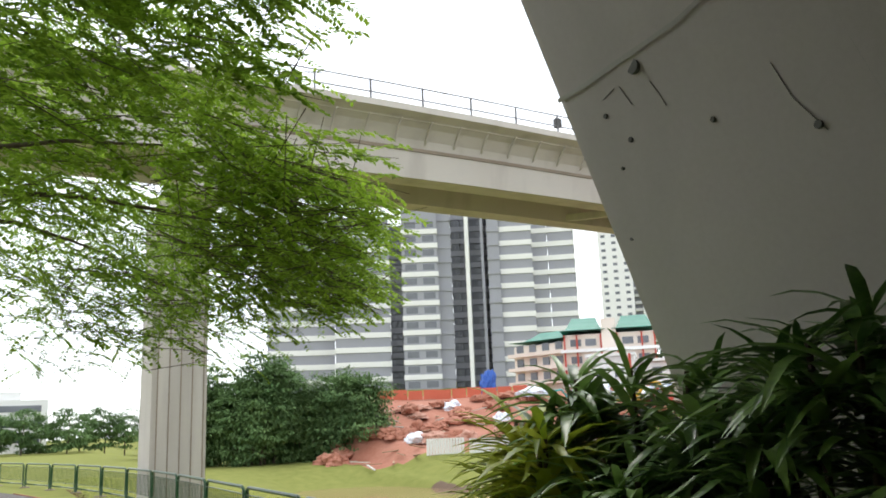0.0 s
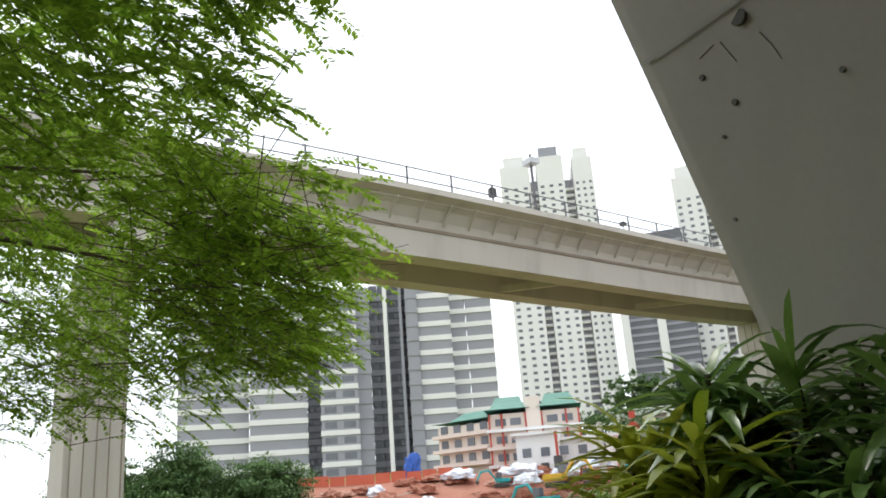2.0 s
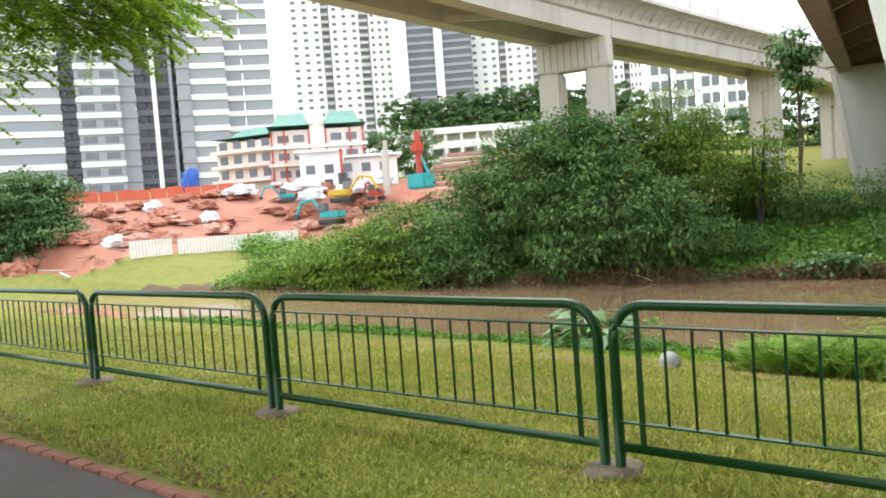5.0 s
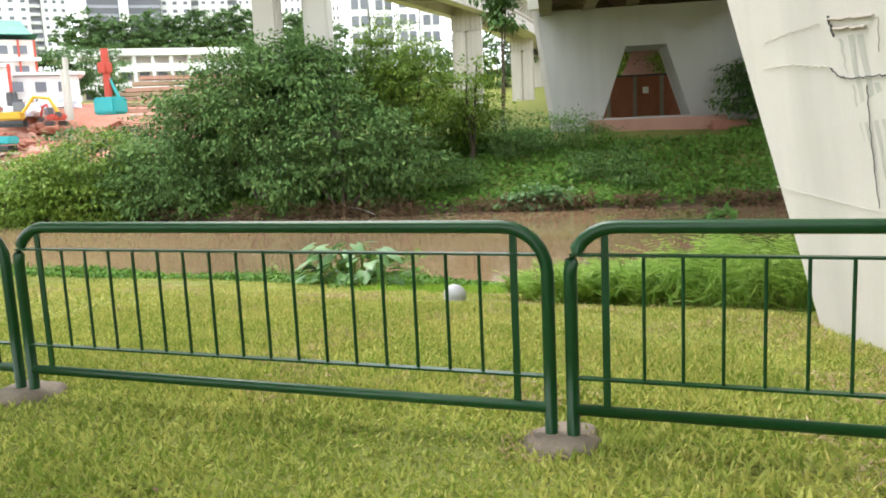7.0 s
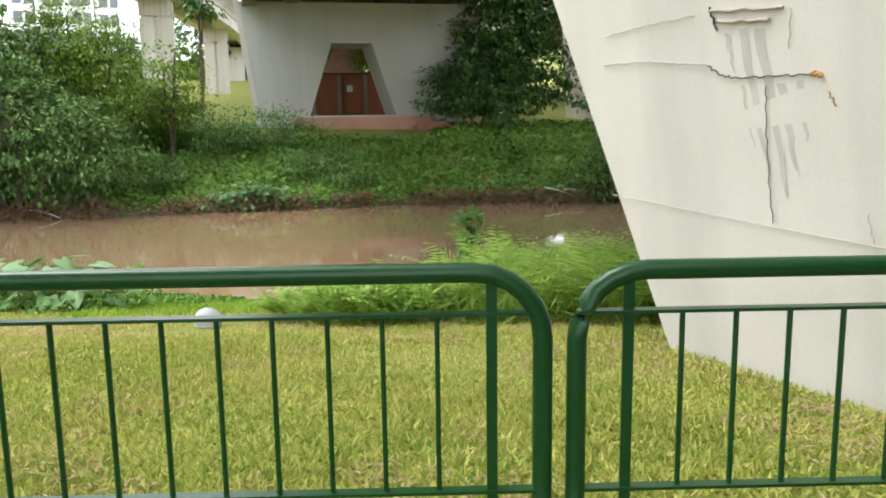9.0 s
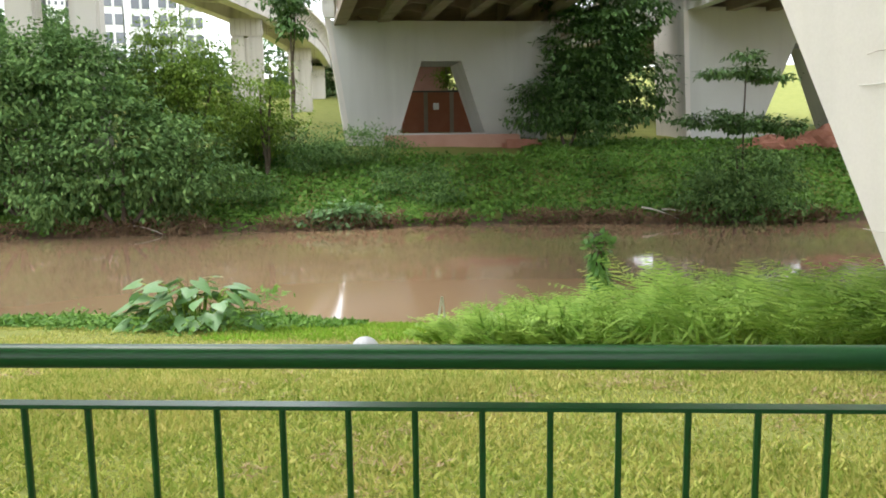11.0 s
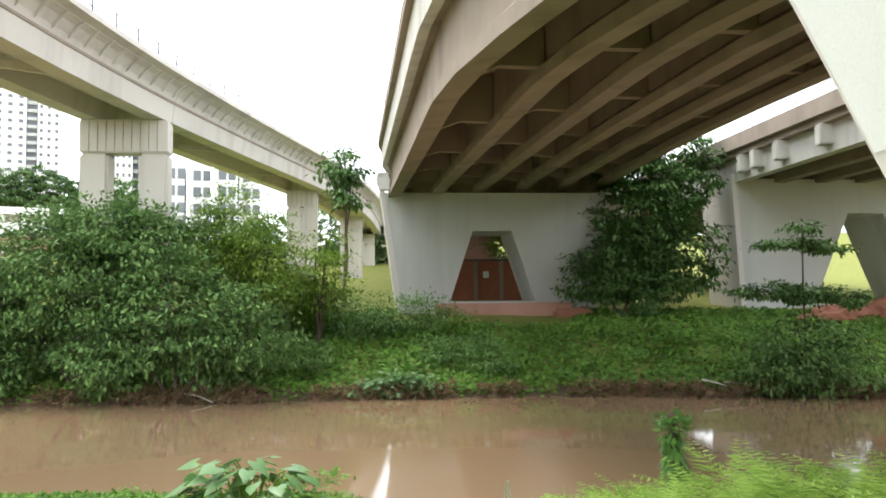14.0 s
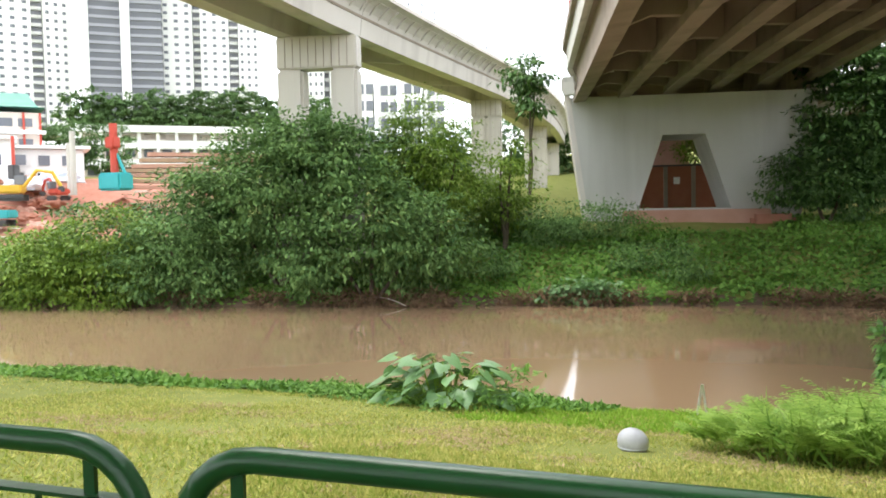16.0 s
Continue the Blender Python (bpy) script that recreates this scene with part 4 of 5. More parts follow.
for a, b in (((-70.9, 27.7), (-67.7, 34.3)), ((-67.7, 34.3), (-62.1, 43.1))):
    mp, wp = facing(a, b)
    for i in range(int(wp / 1.5) + 1):
        boxes("panel", [(i * 1.5, min(wp, i * 1.5 + 1.4), 0, 0.12, 4.3, 5.25 + 0.06 * (i % 3))], M_ORANGE, barrier, m=mp)
cut = thing("retaining_wall", "pale clay and concrete cut face below the barrier", "wall", at=(-66, 35, 3))
for a, b in (((-70.3, 27.5), (-67.2, 34.0)), ((-67.2, 34.0), (-61.7, 42.7))):
    mp, wp = facing(a, b)
    n = int(wp / 2.2)
    for i in range(n):
        boxes("slab", [(i * wp / n, (i + 1) * wp / n - 0.04, 0.05 * (i % 2), 0.4, 2.4, 4.1 + 0.12 * ((i * 7) % 3))], M_PINK if i % 3 else M_CONC, cut, m=mp)
rampw = thing("retaining_wall", "grey concrete ramp wall at the edge of the dig", "wall", at=(-62, 26, 2))
V, F = sweep([[(-64.0, 24.4, 1.5), (-63.5, 24.4, 1.5), (-63.5, 24.4, 4.5), (-64.0, 24.4, 4.5)], [(-62.9, 26.0, 0.5), (-62.4, 26.0, 0.5), (-62.4, 26.0, 2.9), (-62.9, 26.0, 2.9)], [(-61.7, 26.9, 0), (-61.2, 26.9, 0), (-61.2, 26.9, 1.4), (-61.7, 26.9, 1.4)]])
raw("wall", V, F, M_CONC, rampw)


def mound(name, x, y, z, rx, ry, h, material, label, seed=0, cat="mound"):
    bm = bmesh.new()
    bmesh.ops.create_icosphere(bm, subdivisions=4, radius=1)
    for v in bm.verts:
        d = 1 + 0.45 * noise.noise(v.co * 1.6 + Vector((seed, 0, 0))) + 0.25 * noise.noise(v.co * 4 + Vector((0, seed, 0)))
        v.co = Vector((x + v.co.x * rx * d, y + v.co.y * ry * d, z + max(v.co.z, -0.2) * h * d))
    return tagged(part(name, bm, material, None), label, cat)


for i in range(64):
    az, r = radians(random.uniform(40, 69)), random.uniform(64, 80)
    x, y = 3 - r * math.sin(az), -4.2 + r * math.cos(az)
    mound("soil_mound", x, y, ground_z(x, y), random.uniform(0.6, 1.6), random.uniform(0.6, 1.4), random.uniform(0.3, 0.8), M_SOIL if i % 4 else M_PINK, "heap of freshly dug red clay", i, "soil heap")
for x, y, z, rx, h in ((13.0, 40.6, -0.1, 1.9, 1.0), (15.6, 40.9, 0.0, 2.2, 1.3), (18.2, 41.2, 0.1, 2.0, 1.2)):
    mound("soil_mound", x, y, z, rx, 1.2, h, M_SOIL, "bare red clay bank below the second pier", int(x), "soil heap")
for i, (x, y, z, s) in enumerate(((-56.5, 26.6, 0.6, 1.5), (-51.8, 41.8, 3.3, 1.2), (-55.5, 44.0, 4.2, 2.0), (-50.5, 45.2, 3.6, 1.6), (-60.5, 40.8, 4.3, 1.6), (-49.4, 47.6, 4.2, 1.6), (-57.0, 35.0, 2.0, 0.9), (-63, 33.5, 3.2, 1.0))):
    mound("tarpaulin", x, y, z, s, s * 0.8, 0.75, M_TARP, "crumpled pale blue-white tarpaulin sheet over earth", 40 + i, "tarpaulin")
mound("tarpaulin", -66.0, 39.2, 4.7, 0.9, 0.8, 2.2, M_BLUE, "bright blue tarpaulin cover at the tower foot", 60, "tarpaulin")
for i in range(90):
    az, r = radians(random.uniform(38, 68)), random.uniform(62, 78)
    x, y = 3 - r * math.sin(az), -4.2 + r * math.cos(az)
    L = random.uniform(0.35, 1.1)
    o = box_part("plank", -L, L, -0.08, 0.08, 0, 0.07, M_PLANK if i % 3 else M_CONC, None, m=pose(x, y, ground_z(x, y) + 0.25, random.uniform(-12, 12), random.uniform(-15, 15), random.uniform(0, 180)))
    tagged(o, "loose timber and rubble on the red clay", "plank", "site rubble")
for k in range(7):
    o = box_part("timber", -4.5, 4.5, -0.6, 0.6, 0, 0.28, M_PLANK if k % 2 else M_PINK, None, m=pose(-42.5 + k * 0.35, 50.5 + k * 0.5, 3.4 + k * 0.42, 0, random.uniform(-1.5, 1.5), 43))
    tagged(o, "stacked timber and rebar beside the rig", "timber stack", "timber stacks")


def excavator(x, y, z, yaw, material, label, s=0.8):
    e = thing("excavator", label, "excavator", "site excavators", at=(x, y, z))
    m = Matrix.Translation((x, y, z)) @ Matrix.Rotation(radians(yaw), 4, 'Z') @ Matrix.Scale(s, 4)
    for sgn in (-1, 1):
        box_part("track", -1.3, 1.3, sgn * 0.8 - 0.22, sgn * 0.8 + 0.22, 0, 0.55, M_DARKM, e, "dark rubber track", m=m, bevel=0.2)
    box_part("house", -1.3, 0.9, -0.85, 0.85, 0.65, 1.35, material, e, m=m, bevel=0.1)
    box_part("cab", 0.1, 1.0, 0.1, 0.85, 1.35, 2.2, M_WIN, e, "glazed cab", m=m, bevel=0.06)
    for n, pts in (("boom", ((0.9, 0, 1.2), (2.0, 0, 2.6), (3.2, 0, 2.4))), ("arm", ((3.2, 0, 2.5), (3.9, 0, 1.2)))):
        V, F = tube([m @ Vector(p) for p in pts], 0.16 * s, 6)
        raw(n, V, F, material, e)
    box_part("bucket", 3.6, 4.2, -0.35, 0.35, 0.6, 1.2, M_DARKM, e, "dark steel bucket", m=m, bevel=0.1)


excavator(-47.0, 39.6, 0.9, 200, M_TEAL, "teal excavator digging in red clay")
excavator(-48.2, 42.0, 2.6, 30, M_YEL, "yellow excavator among clay heaps")
excavator(-53.0, 40.0, 3.0, 250, M_TEAL, "small teal excavator on the slope", 0.55)
excavator(-46.0, 43.8, 2.6, 160, M_REDP, "red excavator beside white sheets", 0.6)
rig = thing("drill_rig", "red and teal piling rig with a tall mast", "drill rig", at=(-44.4, 47.7, 3.4))
box_part("base", -45.4, -43.4, 46.9, 48.5, 3.3, 4.6, M_TEAL, rig, bevel=0.15)
V, F = tube([(-44.4, 47.6, 4.0), (-44.4, 47.6, 8.2)], 0.28, 6)
raw("mast", V, F, M_REDP, rig, "red steel mast")
V, F = tube([(-43.6, 48, 4.2), (-44.4, 47.6, 6.4)], 0.12, 6)
raw("stay", V, F, M_TEAL, rig)
box_part("drive_head", -44.8, -44.0, 47.1, 47.9, 6.4, 7.2, M_REDP, rig, bevel=0.08)
for x, y, h in ((-46.5, 45.8, 4.6), (-47.2, 46.2, 3.8)):
    p = thing("site_post", "pale concrete pile standing in the dig", "post", "site posts", at=(x, y, 3.2))
    V, F = tube([(x, y, 3.0), (x, y, 3.0 + h)], 0.2, 8)
    raw("pile", V, F, M_CONC, p)
rp = thing("drill_rig", "slim red and black drilling mast", "drill rig", at=(-51.2, 45.0, 4))
V, F = tube([(-51.2, 45, 3.6), (-51.2, 45, 7.4)], 0.13, 6)
raw("mast", V, F, M_REDP, rp)
box_part("drive_head", -51.5, -50.9, 44.7, 45.3, 4.2, 5.3, M_DARKM, rp, bevel=0.05)

# far side of the lawn: low pale building behind trees
fb = thing("apartment_block", "distant low pale building beyond trees", "apartment block", at=(-143, -3, 0))
boxes("body", [(-150, -143, -14, 3, 0, 8.3)], M_WHITE, fb)
boxes("penthouse", [(-149, -144, -8, -1, 8.3, 9.6)], M_WHITE, fb)
for f in range(3):
    boxes("window_band", [(-143.1, -142.9, -13, 2, 1.6 + f * 2.4, 2.6 + f * 2.4)], M_WIN, fb)

# ---- plants ----
def unit(n):
    v = RNG.normal(size=(n, 3))
    return v / np.linalg.norm(v, axis=1)[:, None]


def crown(name, blobs, per_m2, size, material, parent, label="", ratio=0.45, clump=0.35, droop=0.4, floor=None, inner=0.15):
    """Leaves in clumps over uneven ellipsoids: blobs of (x, y, z, rx, ry, rz)."""
    P, D = [], []
    for bx in blobs:
        c, r = np.array(bx[:3]), np.array(bx[3:6])
        area = 4 * math.pi * ((r[0] * r[1]) ** 1.6 / 3 + (r[0] * r[2]) ** 1.6 / 3 + (r[1] * r[2]) ** 1.6 / 3) ** (1 / 1.6)
        nc = max(6, int(area * per_m2 * 1.7 / 34))
        u = unit(nc)
        ph = RNG.uniform(0, 6, 3)
        bumpy = 1 + 0.13 * np.sin(u[:, 0] * 5 + ph[0]) + 0.13 * np.sin(u[:, 1] * 6 + ph[1]) + 0.12 * np.sin(u[:, 2] * 7 + ph[2])
        rad = np.where(RNG.random(nc) < inner, RNG.uniform(0.35, 0.9, nc), RNG.uniform(0.88, 1.06, nc)) * bumpy
        cc = c + u * r * rad[:, None]
        k = 34
        off = RNG.normal(size=(nc, k, 3)) * clump * np.array([1.2, 1.2, 0.3])
        P.append((cc[:, None, :] + off).reshape(-1, 3))
        d = u[:, None, :] * 0.6 + RNG.normal(size=(nc, k, 3)) * np.array([0.7, 0.7, 0.35]) + np.array([0, 0, -droop])
        D.append(d.reshape(-1, 3))
    P, D = np.concatenate(P), np.concatenate(D)
    if floor is not None:
        keep = P[:, 2] > floor
        P, D = P[keep], D[keep]
    n = len(P)
    L = RNG.uniform(0.55, 1.1, n) * size
    up = RNG.normal(size=(n, 3)) * 0.25 + np.array([0, 0, 1.0])
    return leaf_mesh(name, P, D, up, L, L * ratio, material, parent, label, fold=0.15)


def limbs(name, base, tips, r, parent, material=None, sag=0.12):
    pcs = []
    b = Vector(base)
    for t in tips:
        t = Vector(t)
        pts = []
        for k in range(6):
            s = k / 5
            p = b.lerp(t, s)
            p.z += (s - s * s) * sag * (t - b).length * 2
            p += Vector((noise.noise(p * 0.9), noise.noise(p * 0.9 + Vector((9, 0, 0))), 0)) * 0.25 * min(1, s * 3) * (1 - s * 0.3)
            pts.append(p)
        pcs.append(tube(pts, r, 6, r * 0.25))
    V, F = join(*pcs)
    return raw(name, V, F, material or M_BARK, parent, smooth=True)


def bush(name, blobs, label, category, material, per_m2=60, size=0.26, group="bushes on the far bank", floor=None, clump=0.32, ratio=0.42, stem=True):
    g = sum(b[0] for b in blobs) / len(blobs), sum(b[1] for b in blobs) / len(blobs)
    z = ground_z(*g)
    t = thing(name, label, category, group, at=(g[0], g[1], z))
    if stem:
        limbs("trunk", (g[0], g[1], z - 0.2), [(b[0] + random.uniform(-0.4, 0.4), b[1] + 0.2, b[2] + b[5] * 0.5) for b in blobs], 0.11, t, sag=0.02)
    crown("crown", blobs, per_m2, size, material, t, floor=floor, clump=clump, ratio=ratio)
    return t


# big trees over the water on the far bank
bush("tree", [(-20.2, 28.4, 2.6, 2.6, 2.0, 2.4), (-17.6, 29.2, 3.6, 2.4, 2.0, 1.9), (-22.2, 28.6, 1.2, 1.9, 1.7, 2.2), (-19.0, 29.6, 4.4, 2.2, 1.8, 1.2)], "broad dark-green tree leaning over the river", "tree", M_BUSH, 75, 0.30)
bush("tree", [(-15.4, 28.2, 1.0, 2.7, 1.7, 2.0), (-13.2, 28.8, 0.2, 1.9, 1.5, 1.7), (-17.4, 27.6, -0.2, 1.7, 1.3, 1.4)], "dense green tree drooping to the water", "tree", M_BUSH, 85, 0.28)
bush("tree", [(-14.3, 31.5, 4.6, 1.6, 1.4, 1.7), (-13.0, 31.8, 3.2, 1.5, 1.3, 1.6), (-15.0, 31.2, 3.0, 1.6, 1.3, 1.5)], "light feathery tree with an open crown", "tree", M_BUSHL, 100, 0.22)
bush("bush", [(-23.4, 26.6, 0.2, 1.7, 1.4, 1.9), (-22.2, 27.0, -0.9, 1.5, 1.1, 1.3), (-24.8, 26.2, -0.8, 1.4, 1.1, 1.2)], "rounded green bush at the water edge", "bush", M_BUSH, 80, 0.26)
bush("bush", [(-26.5, 26.6, 0.4, 2.0, 1.6, 1.5), (-28.5, 26.0, -0.2, 2.0, 1.5, 1.3), (-26.5, 25.7, -1.2, 2.4, 1.1, 1.0)], "bright green shrubs on the far bank", "bush", M_BUSHL, 75, 0.25)
bush("bush", [(-31, 25.8, -0.4, 2.0, 1.5, 1.2), (-33.5, 25.2, -0.9, 1.8, 1.4, 0.9), (-30.5, 24.9, -1.4, 2.6, 0.9, 0.8), (-36, 24.6, -1.2, 1.4, 1.1, 0.7)], "low mixed shrubs on the far bank", "bush", M_BUSHL, 75, 0.24)
bush("bush", [(-19.5, 33.5, 2.2, 4.0, 2.0, 2.2), (-25.0, 31.0, 1.6, 3.0, 2.0, 1.9), (-29.0, 29.0, 0.8, 2.4, 1.8, 1.4)], "dark thicket behind the river trees", "bush", M_DARKB, 40, 0.34)
bush("tree", [(-11.6, 34.5, 2.9, 0.9, 0.8, 1.0), (-11.3, 35.0, 4.0, 0.6, 0.6, 0.7), (-11.9, 35.5, 1.8, 1.1, 1.0, 1.1)], "yellow-green young tree beside the pier", "tree", M_BUSHL, 55, 0.26)
bush("tree", [(-12.9, 44.5, 9.2, 1.1, 0.9, 1.0), (-12.4, 44.6, 7.6, 0.8, 0.8, 0.9)], "dark tree top beside the bridge", "tree", M_DARKB, 35, 0.5, floor=None)
bush("bush", [(-14, 38.5, 2.0, 2.5, 1.6, 0.9), (-16.5, 37.5, 2.5, 2.0, 1.6, 1.4)], "light green undergrowth on the slope", "bush", M_BUSHL, 50, 0.28)
# right of the far pier
bush("tree", [(4.0, 43.0, 6.0, 2.2, 1.8, 2.6), (2.8, 42.4, 3.4, 1.9, 1.6, 1.9), (5.8, 43.5, 8.2, 1.8, 1.6, 2.0), (5.6, 42.6, 4.0, 2.0, 1.6, 2.2), (3.6, 44.0, 8.4, 1.5, 1.4, 1.6)], "tall dark broadleaf tree between the piers", "tree", M_DARKB, 60, 0.42)
bush("bush", [(1.6, 41.2, 2.6, 1.5, 1.0, 1.3), (3.6, 41.0, 2.2, 1.4, 1.1, 1.2)], "dark shrub against the pier", "bush", M_DARKB, 75, 0.32)
slim = bush("tree", [(8.7, 32.0, 4.25, 0.55, 0.5, 0.15), (7.75, 31.9, 3.6, 0.75, 0.7, 0.13), (9.6, 32.1, 3.4, 0.75, 0.7, 0.13), (8.7, 32.0, 3.62, 0.6, 0.6, 0.14), (7.3, 32.0, 1.72, 1.1, 1.0, 0.2), (8.8, 31.9, 1.62, 1.1, 0.9, 0.3), (10.3, 31.9, 1.45, 0.9, 0.8, 0.2)], "slender young tree with tiered dark leaves", "tree", M_DARKB, 95, 0.26, clump=0.2, stem=False)
V, F = tube([(8.75, 32.0, -1.6), (8.68, 32.0, 1.6), (8.72, 32.0, 4.3)], 0.05, 8, 0.025)
raw("trunk", V, F, M_BARK, slim, smooth=True)
for tip in ((7.5, 31.9, 3.62), (9.9, 32.1, 3.42), (7.0, 32.0, 1.72), (10.4, 31.9, 1.5)):
    V, F = tube([(8.7, 32.0, tip[2] - 0.25), tip], 0.022, 6, 0.01)
    raw("branch", V, F, M_BARK, slim, smooth=True)
bush("bush", [(8.4, 31.4, -0.2, 2.0, 1.1, 0.95), (9.2, 31.0, -1.2, 1.8, 1.0, 0.9), (7.4, 31.0, -1.4, 1.2, 0.9, 0.7)], "dark bush hanging over the water edge", "bush", M_BUSH, 85, 0.26)
bush("shrub", [(-3.5, 32.2, -0.9, 0.75, 0.6, 0.5), (-3.7, 32.4, -0.2, 0.4, 0.4, 0.35)], "upright leafy shrub among the creepers", "shrub", M_BUSH, 120, 0.2, "small shrubs on the bank", stem=False)
bush("shrub", [(-7.2, 30.0, -1.75, 1.25, 0.45, 0.3), (-8.2, 29.9, -1.85, 0.6, 0.4, 0.25)], "patch of broad pale leaves at the waterline", "shrub", M_TARO, 120, 0.24, "small shrubs on the bank", stem=False, ratio=0.8, clump=0.2)
bush("brush_heap", [(-13.2, 28.5, -1.95, 1.5, 0.4, 0.3), (-15.6, 28.0, -2.0, 0.9, 0.35, 0.22)], "heap of dead brown branches at the waterline", "brush heap", M_DEAD, 130, 0.26, "dead brush at the waterline", stem=False, ratio=0.14, clump=0.2)
bush("brush_heap", [(5.4, 30.9, -1.9, 1.0, 0.35, 0.25)], "heap of pale dead twigs beside the dark bush", "brush heap", M_DEAD, 120, 0.3, "dead brush at the waterline", stem=False, ratio=0.12, clump=0.2)
bush("bush", [(-13.4, 36.8, 1.5, 1.6, 1.2, 1.3), (-11.8, 37.5, 1.9, 1.2, 1.0, 1.5)], "light green bushes beside the far pier", "bush", M_BUSHL, 70, 0.24)
bush("bush", [(-3.4, 55.5, 4.6, 1.6, 1.2, 2.2), (-7.6, 58.5, 6.4, 2.2, 1.2, 1.6)], "light green bushes behind the far pier", "bush", M_BUSHL, 50, 0.3)
for x, y, z, s, mt2 in ((-5.6, 33.6, -0.9, 0.8, M_BUSH), (-8.2, 36.6, 0.4, 1.2, M_BUSH), (-10.0, 35.6, 0.2, 1.3, M_BUSH), (-5.2, 36.2, 0.2, 0.6, M_CREEP), (1.6, 37.0, 0.3, 0.5, M_CREEP), (4.4, 36.0, 0.0, 0.5, M_CREEP), (-11.0, 31.2, -1.0, 0.8, M_BUSH), (-6.6, 37.0, 0.6, 0.9, M_BUSH)):
    bush("shrub", [(x, y, z + s * 0.4, s, s * 0.8, s * 0.7)], "small leafy shrub on the creeper-covered bank", "shrub", mt2, 110, 0.2, "small shrubs on the bank", stem=False)

# distance: wooded hill and far tree line
for i in range(26):
    t = i / 25
    x, y = -68.5 + 4.5 * t + random.uniform(-3, 2), 9.5 + 15.5 * t + random.uniform(-1.5, 1.5)
    z = random.uniform(1.2, 5.2) + 1.2 * math.sin(t * 3)
    bush("tree", [(x, y, z, random.uniform(1.8, 2.8), random.uniform(1.6, 2.6), random.uniform(1.5, 2.3)), (x + random.uniform(0, 1.5), y + random.uniform(-1, 1), max(0.6, z - 2.2), random.uniform(1.8, 2.4), 1.9, 1.9)], "rounded hillside tree in dense wood", "tree", M_HILL, 38, 0.4, "trees on the hillside")
for i in range(16):
    x, y = -118 - random.uniform(0, 18), -28 + i * 2.7
    bush("tree", [(x, y, 3.2 + random.uniform(-0.6, 0.6), 2.8, 2.6, 2.3)], "distant rounded tree beyond the lawn", "tree", M_HILL, 20, 0.6, "distant trees")
for i in range(18):
    p = spread((-99 + i * 1.9 + random.uniform(-0.5, 0.5), 104 + i * 1.35, 0), 1.35)
    bush("tree", [(p.x, p.y, 23 + random.uniform(-1, 2), 5, 4, 4.2)], "tree below the distant towers", "tree", M_HILL, 7, 1.0, "trees below the towers")
for x, y, z in ((-66, 66, 9.0), (-63, 68, 8.5), (-68, 63.5, 8.5)):
    bush("tree", [(x, y, z, 2.4, 2.2, 2.2)], "round tree behind the site building", "tree", M_HILL, 30, 0.5, "trees behind the dig")
for i in range(12):
    x, y = -66 + i * 4.6, 94 + i * 1.0
    bush("tree", [(x, y, 8.5 + random.uniform(-1, 1), 3.4, 3, 3.4)], "tree along the far street", "tree", M_HILL, 12, 0.8, "street trees")
for i in range(9):
    x, y = -46 + i * 1.9 + random.uniform(-0.5, 0.5), 29.5 + random.uniform(-2, 2.5)
    bush("shrub", [(x, y, ground_z(x, y) + 0.5, 1.1, 1.0, 0.8)], "scrub between the dig and the river", "shrub", M_CREEP, 50, 0.3, "scrub by the dig", stem=False)

# creepers on the far bank
n = 90000
cx = RNG.uniform(-40, 22, n)
cd = RNG.uniform(0.05, 12, n) ** 1.0
bare = (np.abs(cx + 4.4) < 4.6) & (cd > 8.6)
cx, cd = cx[~bare], cd[~bare]
n = len(cx)
cy = np.array([bank_y(x) for x in cx]) + cd
cz = np.array([ground_z(x, y) for x, y in zip(cx, cy)])
hump = 0.16 + 0.22 * np.array([noise.noise(Vector((x * 0.6, y * 0.6, 3))) for x, y in zip(cx, cy)])
P = np.stack([cx, cy, cz + RNG.uniform(0, 1, n) * np.maximum(0.06, hump)], 1)
D = RNG.normal(size=(n, 3)) * np.array([1, 1, 0.5]) + np.array([0, -0.5, 0.1])
cre = leaf_mesh("creepers", P, D, RNG.normal(size=(n, 3)) * 0.4 + np.array([0, -0.4, 1]), RNG.uniform(0.14, 0.28, n), RNG.uniform(0.10, 0.2, n), M_CREEP, fold=0.1)
tagged(cre, "dense green creepers covering the far bank", "creepers", kind="stuff")
n = 9000
cx = RNG.uniform(-24, 12, n)
keep = (np.sin(cx * 0.7) + np.sin(cx * 1.9 + 1) > -0.6)
cx = cx[keep]
n = len(cx)
cy = np.array([bank_y(x) for x in cx]) + RNG.uniform(-0.25, 0.45, n)
P = np.stack([cx, cy, RNG.uniform(-2.3, -1.75, n)], 1)
deb = leaf_mesh("debris", P, RNG.normal(size=(n, 3)) + np.array([0, -0.4, -0.2]), RNG.normal(size=(n, 3)), RNG.uniform(0.1, 0.5, n), RNG.uniform(0.02, 0.08, n), M_DEAD)
tagged(deb, "brown twigs and dead leaves along the waterline", "debris", kind="stuff")
for i, (a, b) in enumerate((((-15.2, 28.3, -1.95), (-13.8, 28.0, -2.25)), ((4.6, 31.3, -1.7), (6.0, 30.95, -2.15)), ((5.4, 31.4, -1.8), (7.0, 31.1, -2.1)))):
    tagged(limbs("driftwood", a, [b], 0.045, None, M_BLOND, 0.1), "bleached fallen branch at the waterline", "driftwood", "driftwood at the waterline")

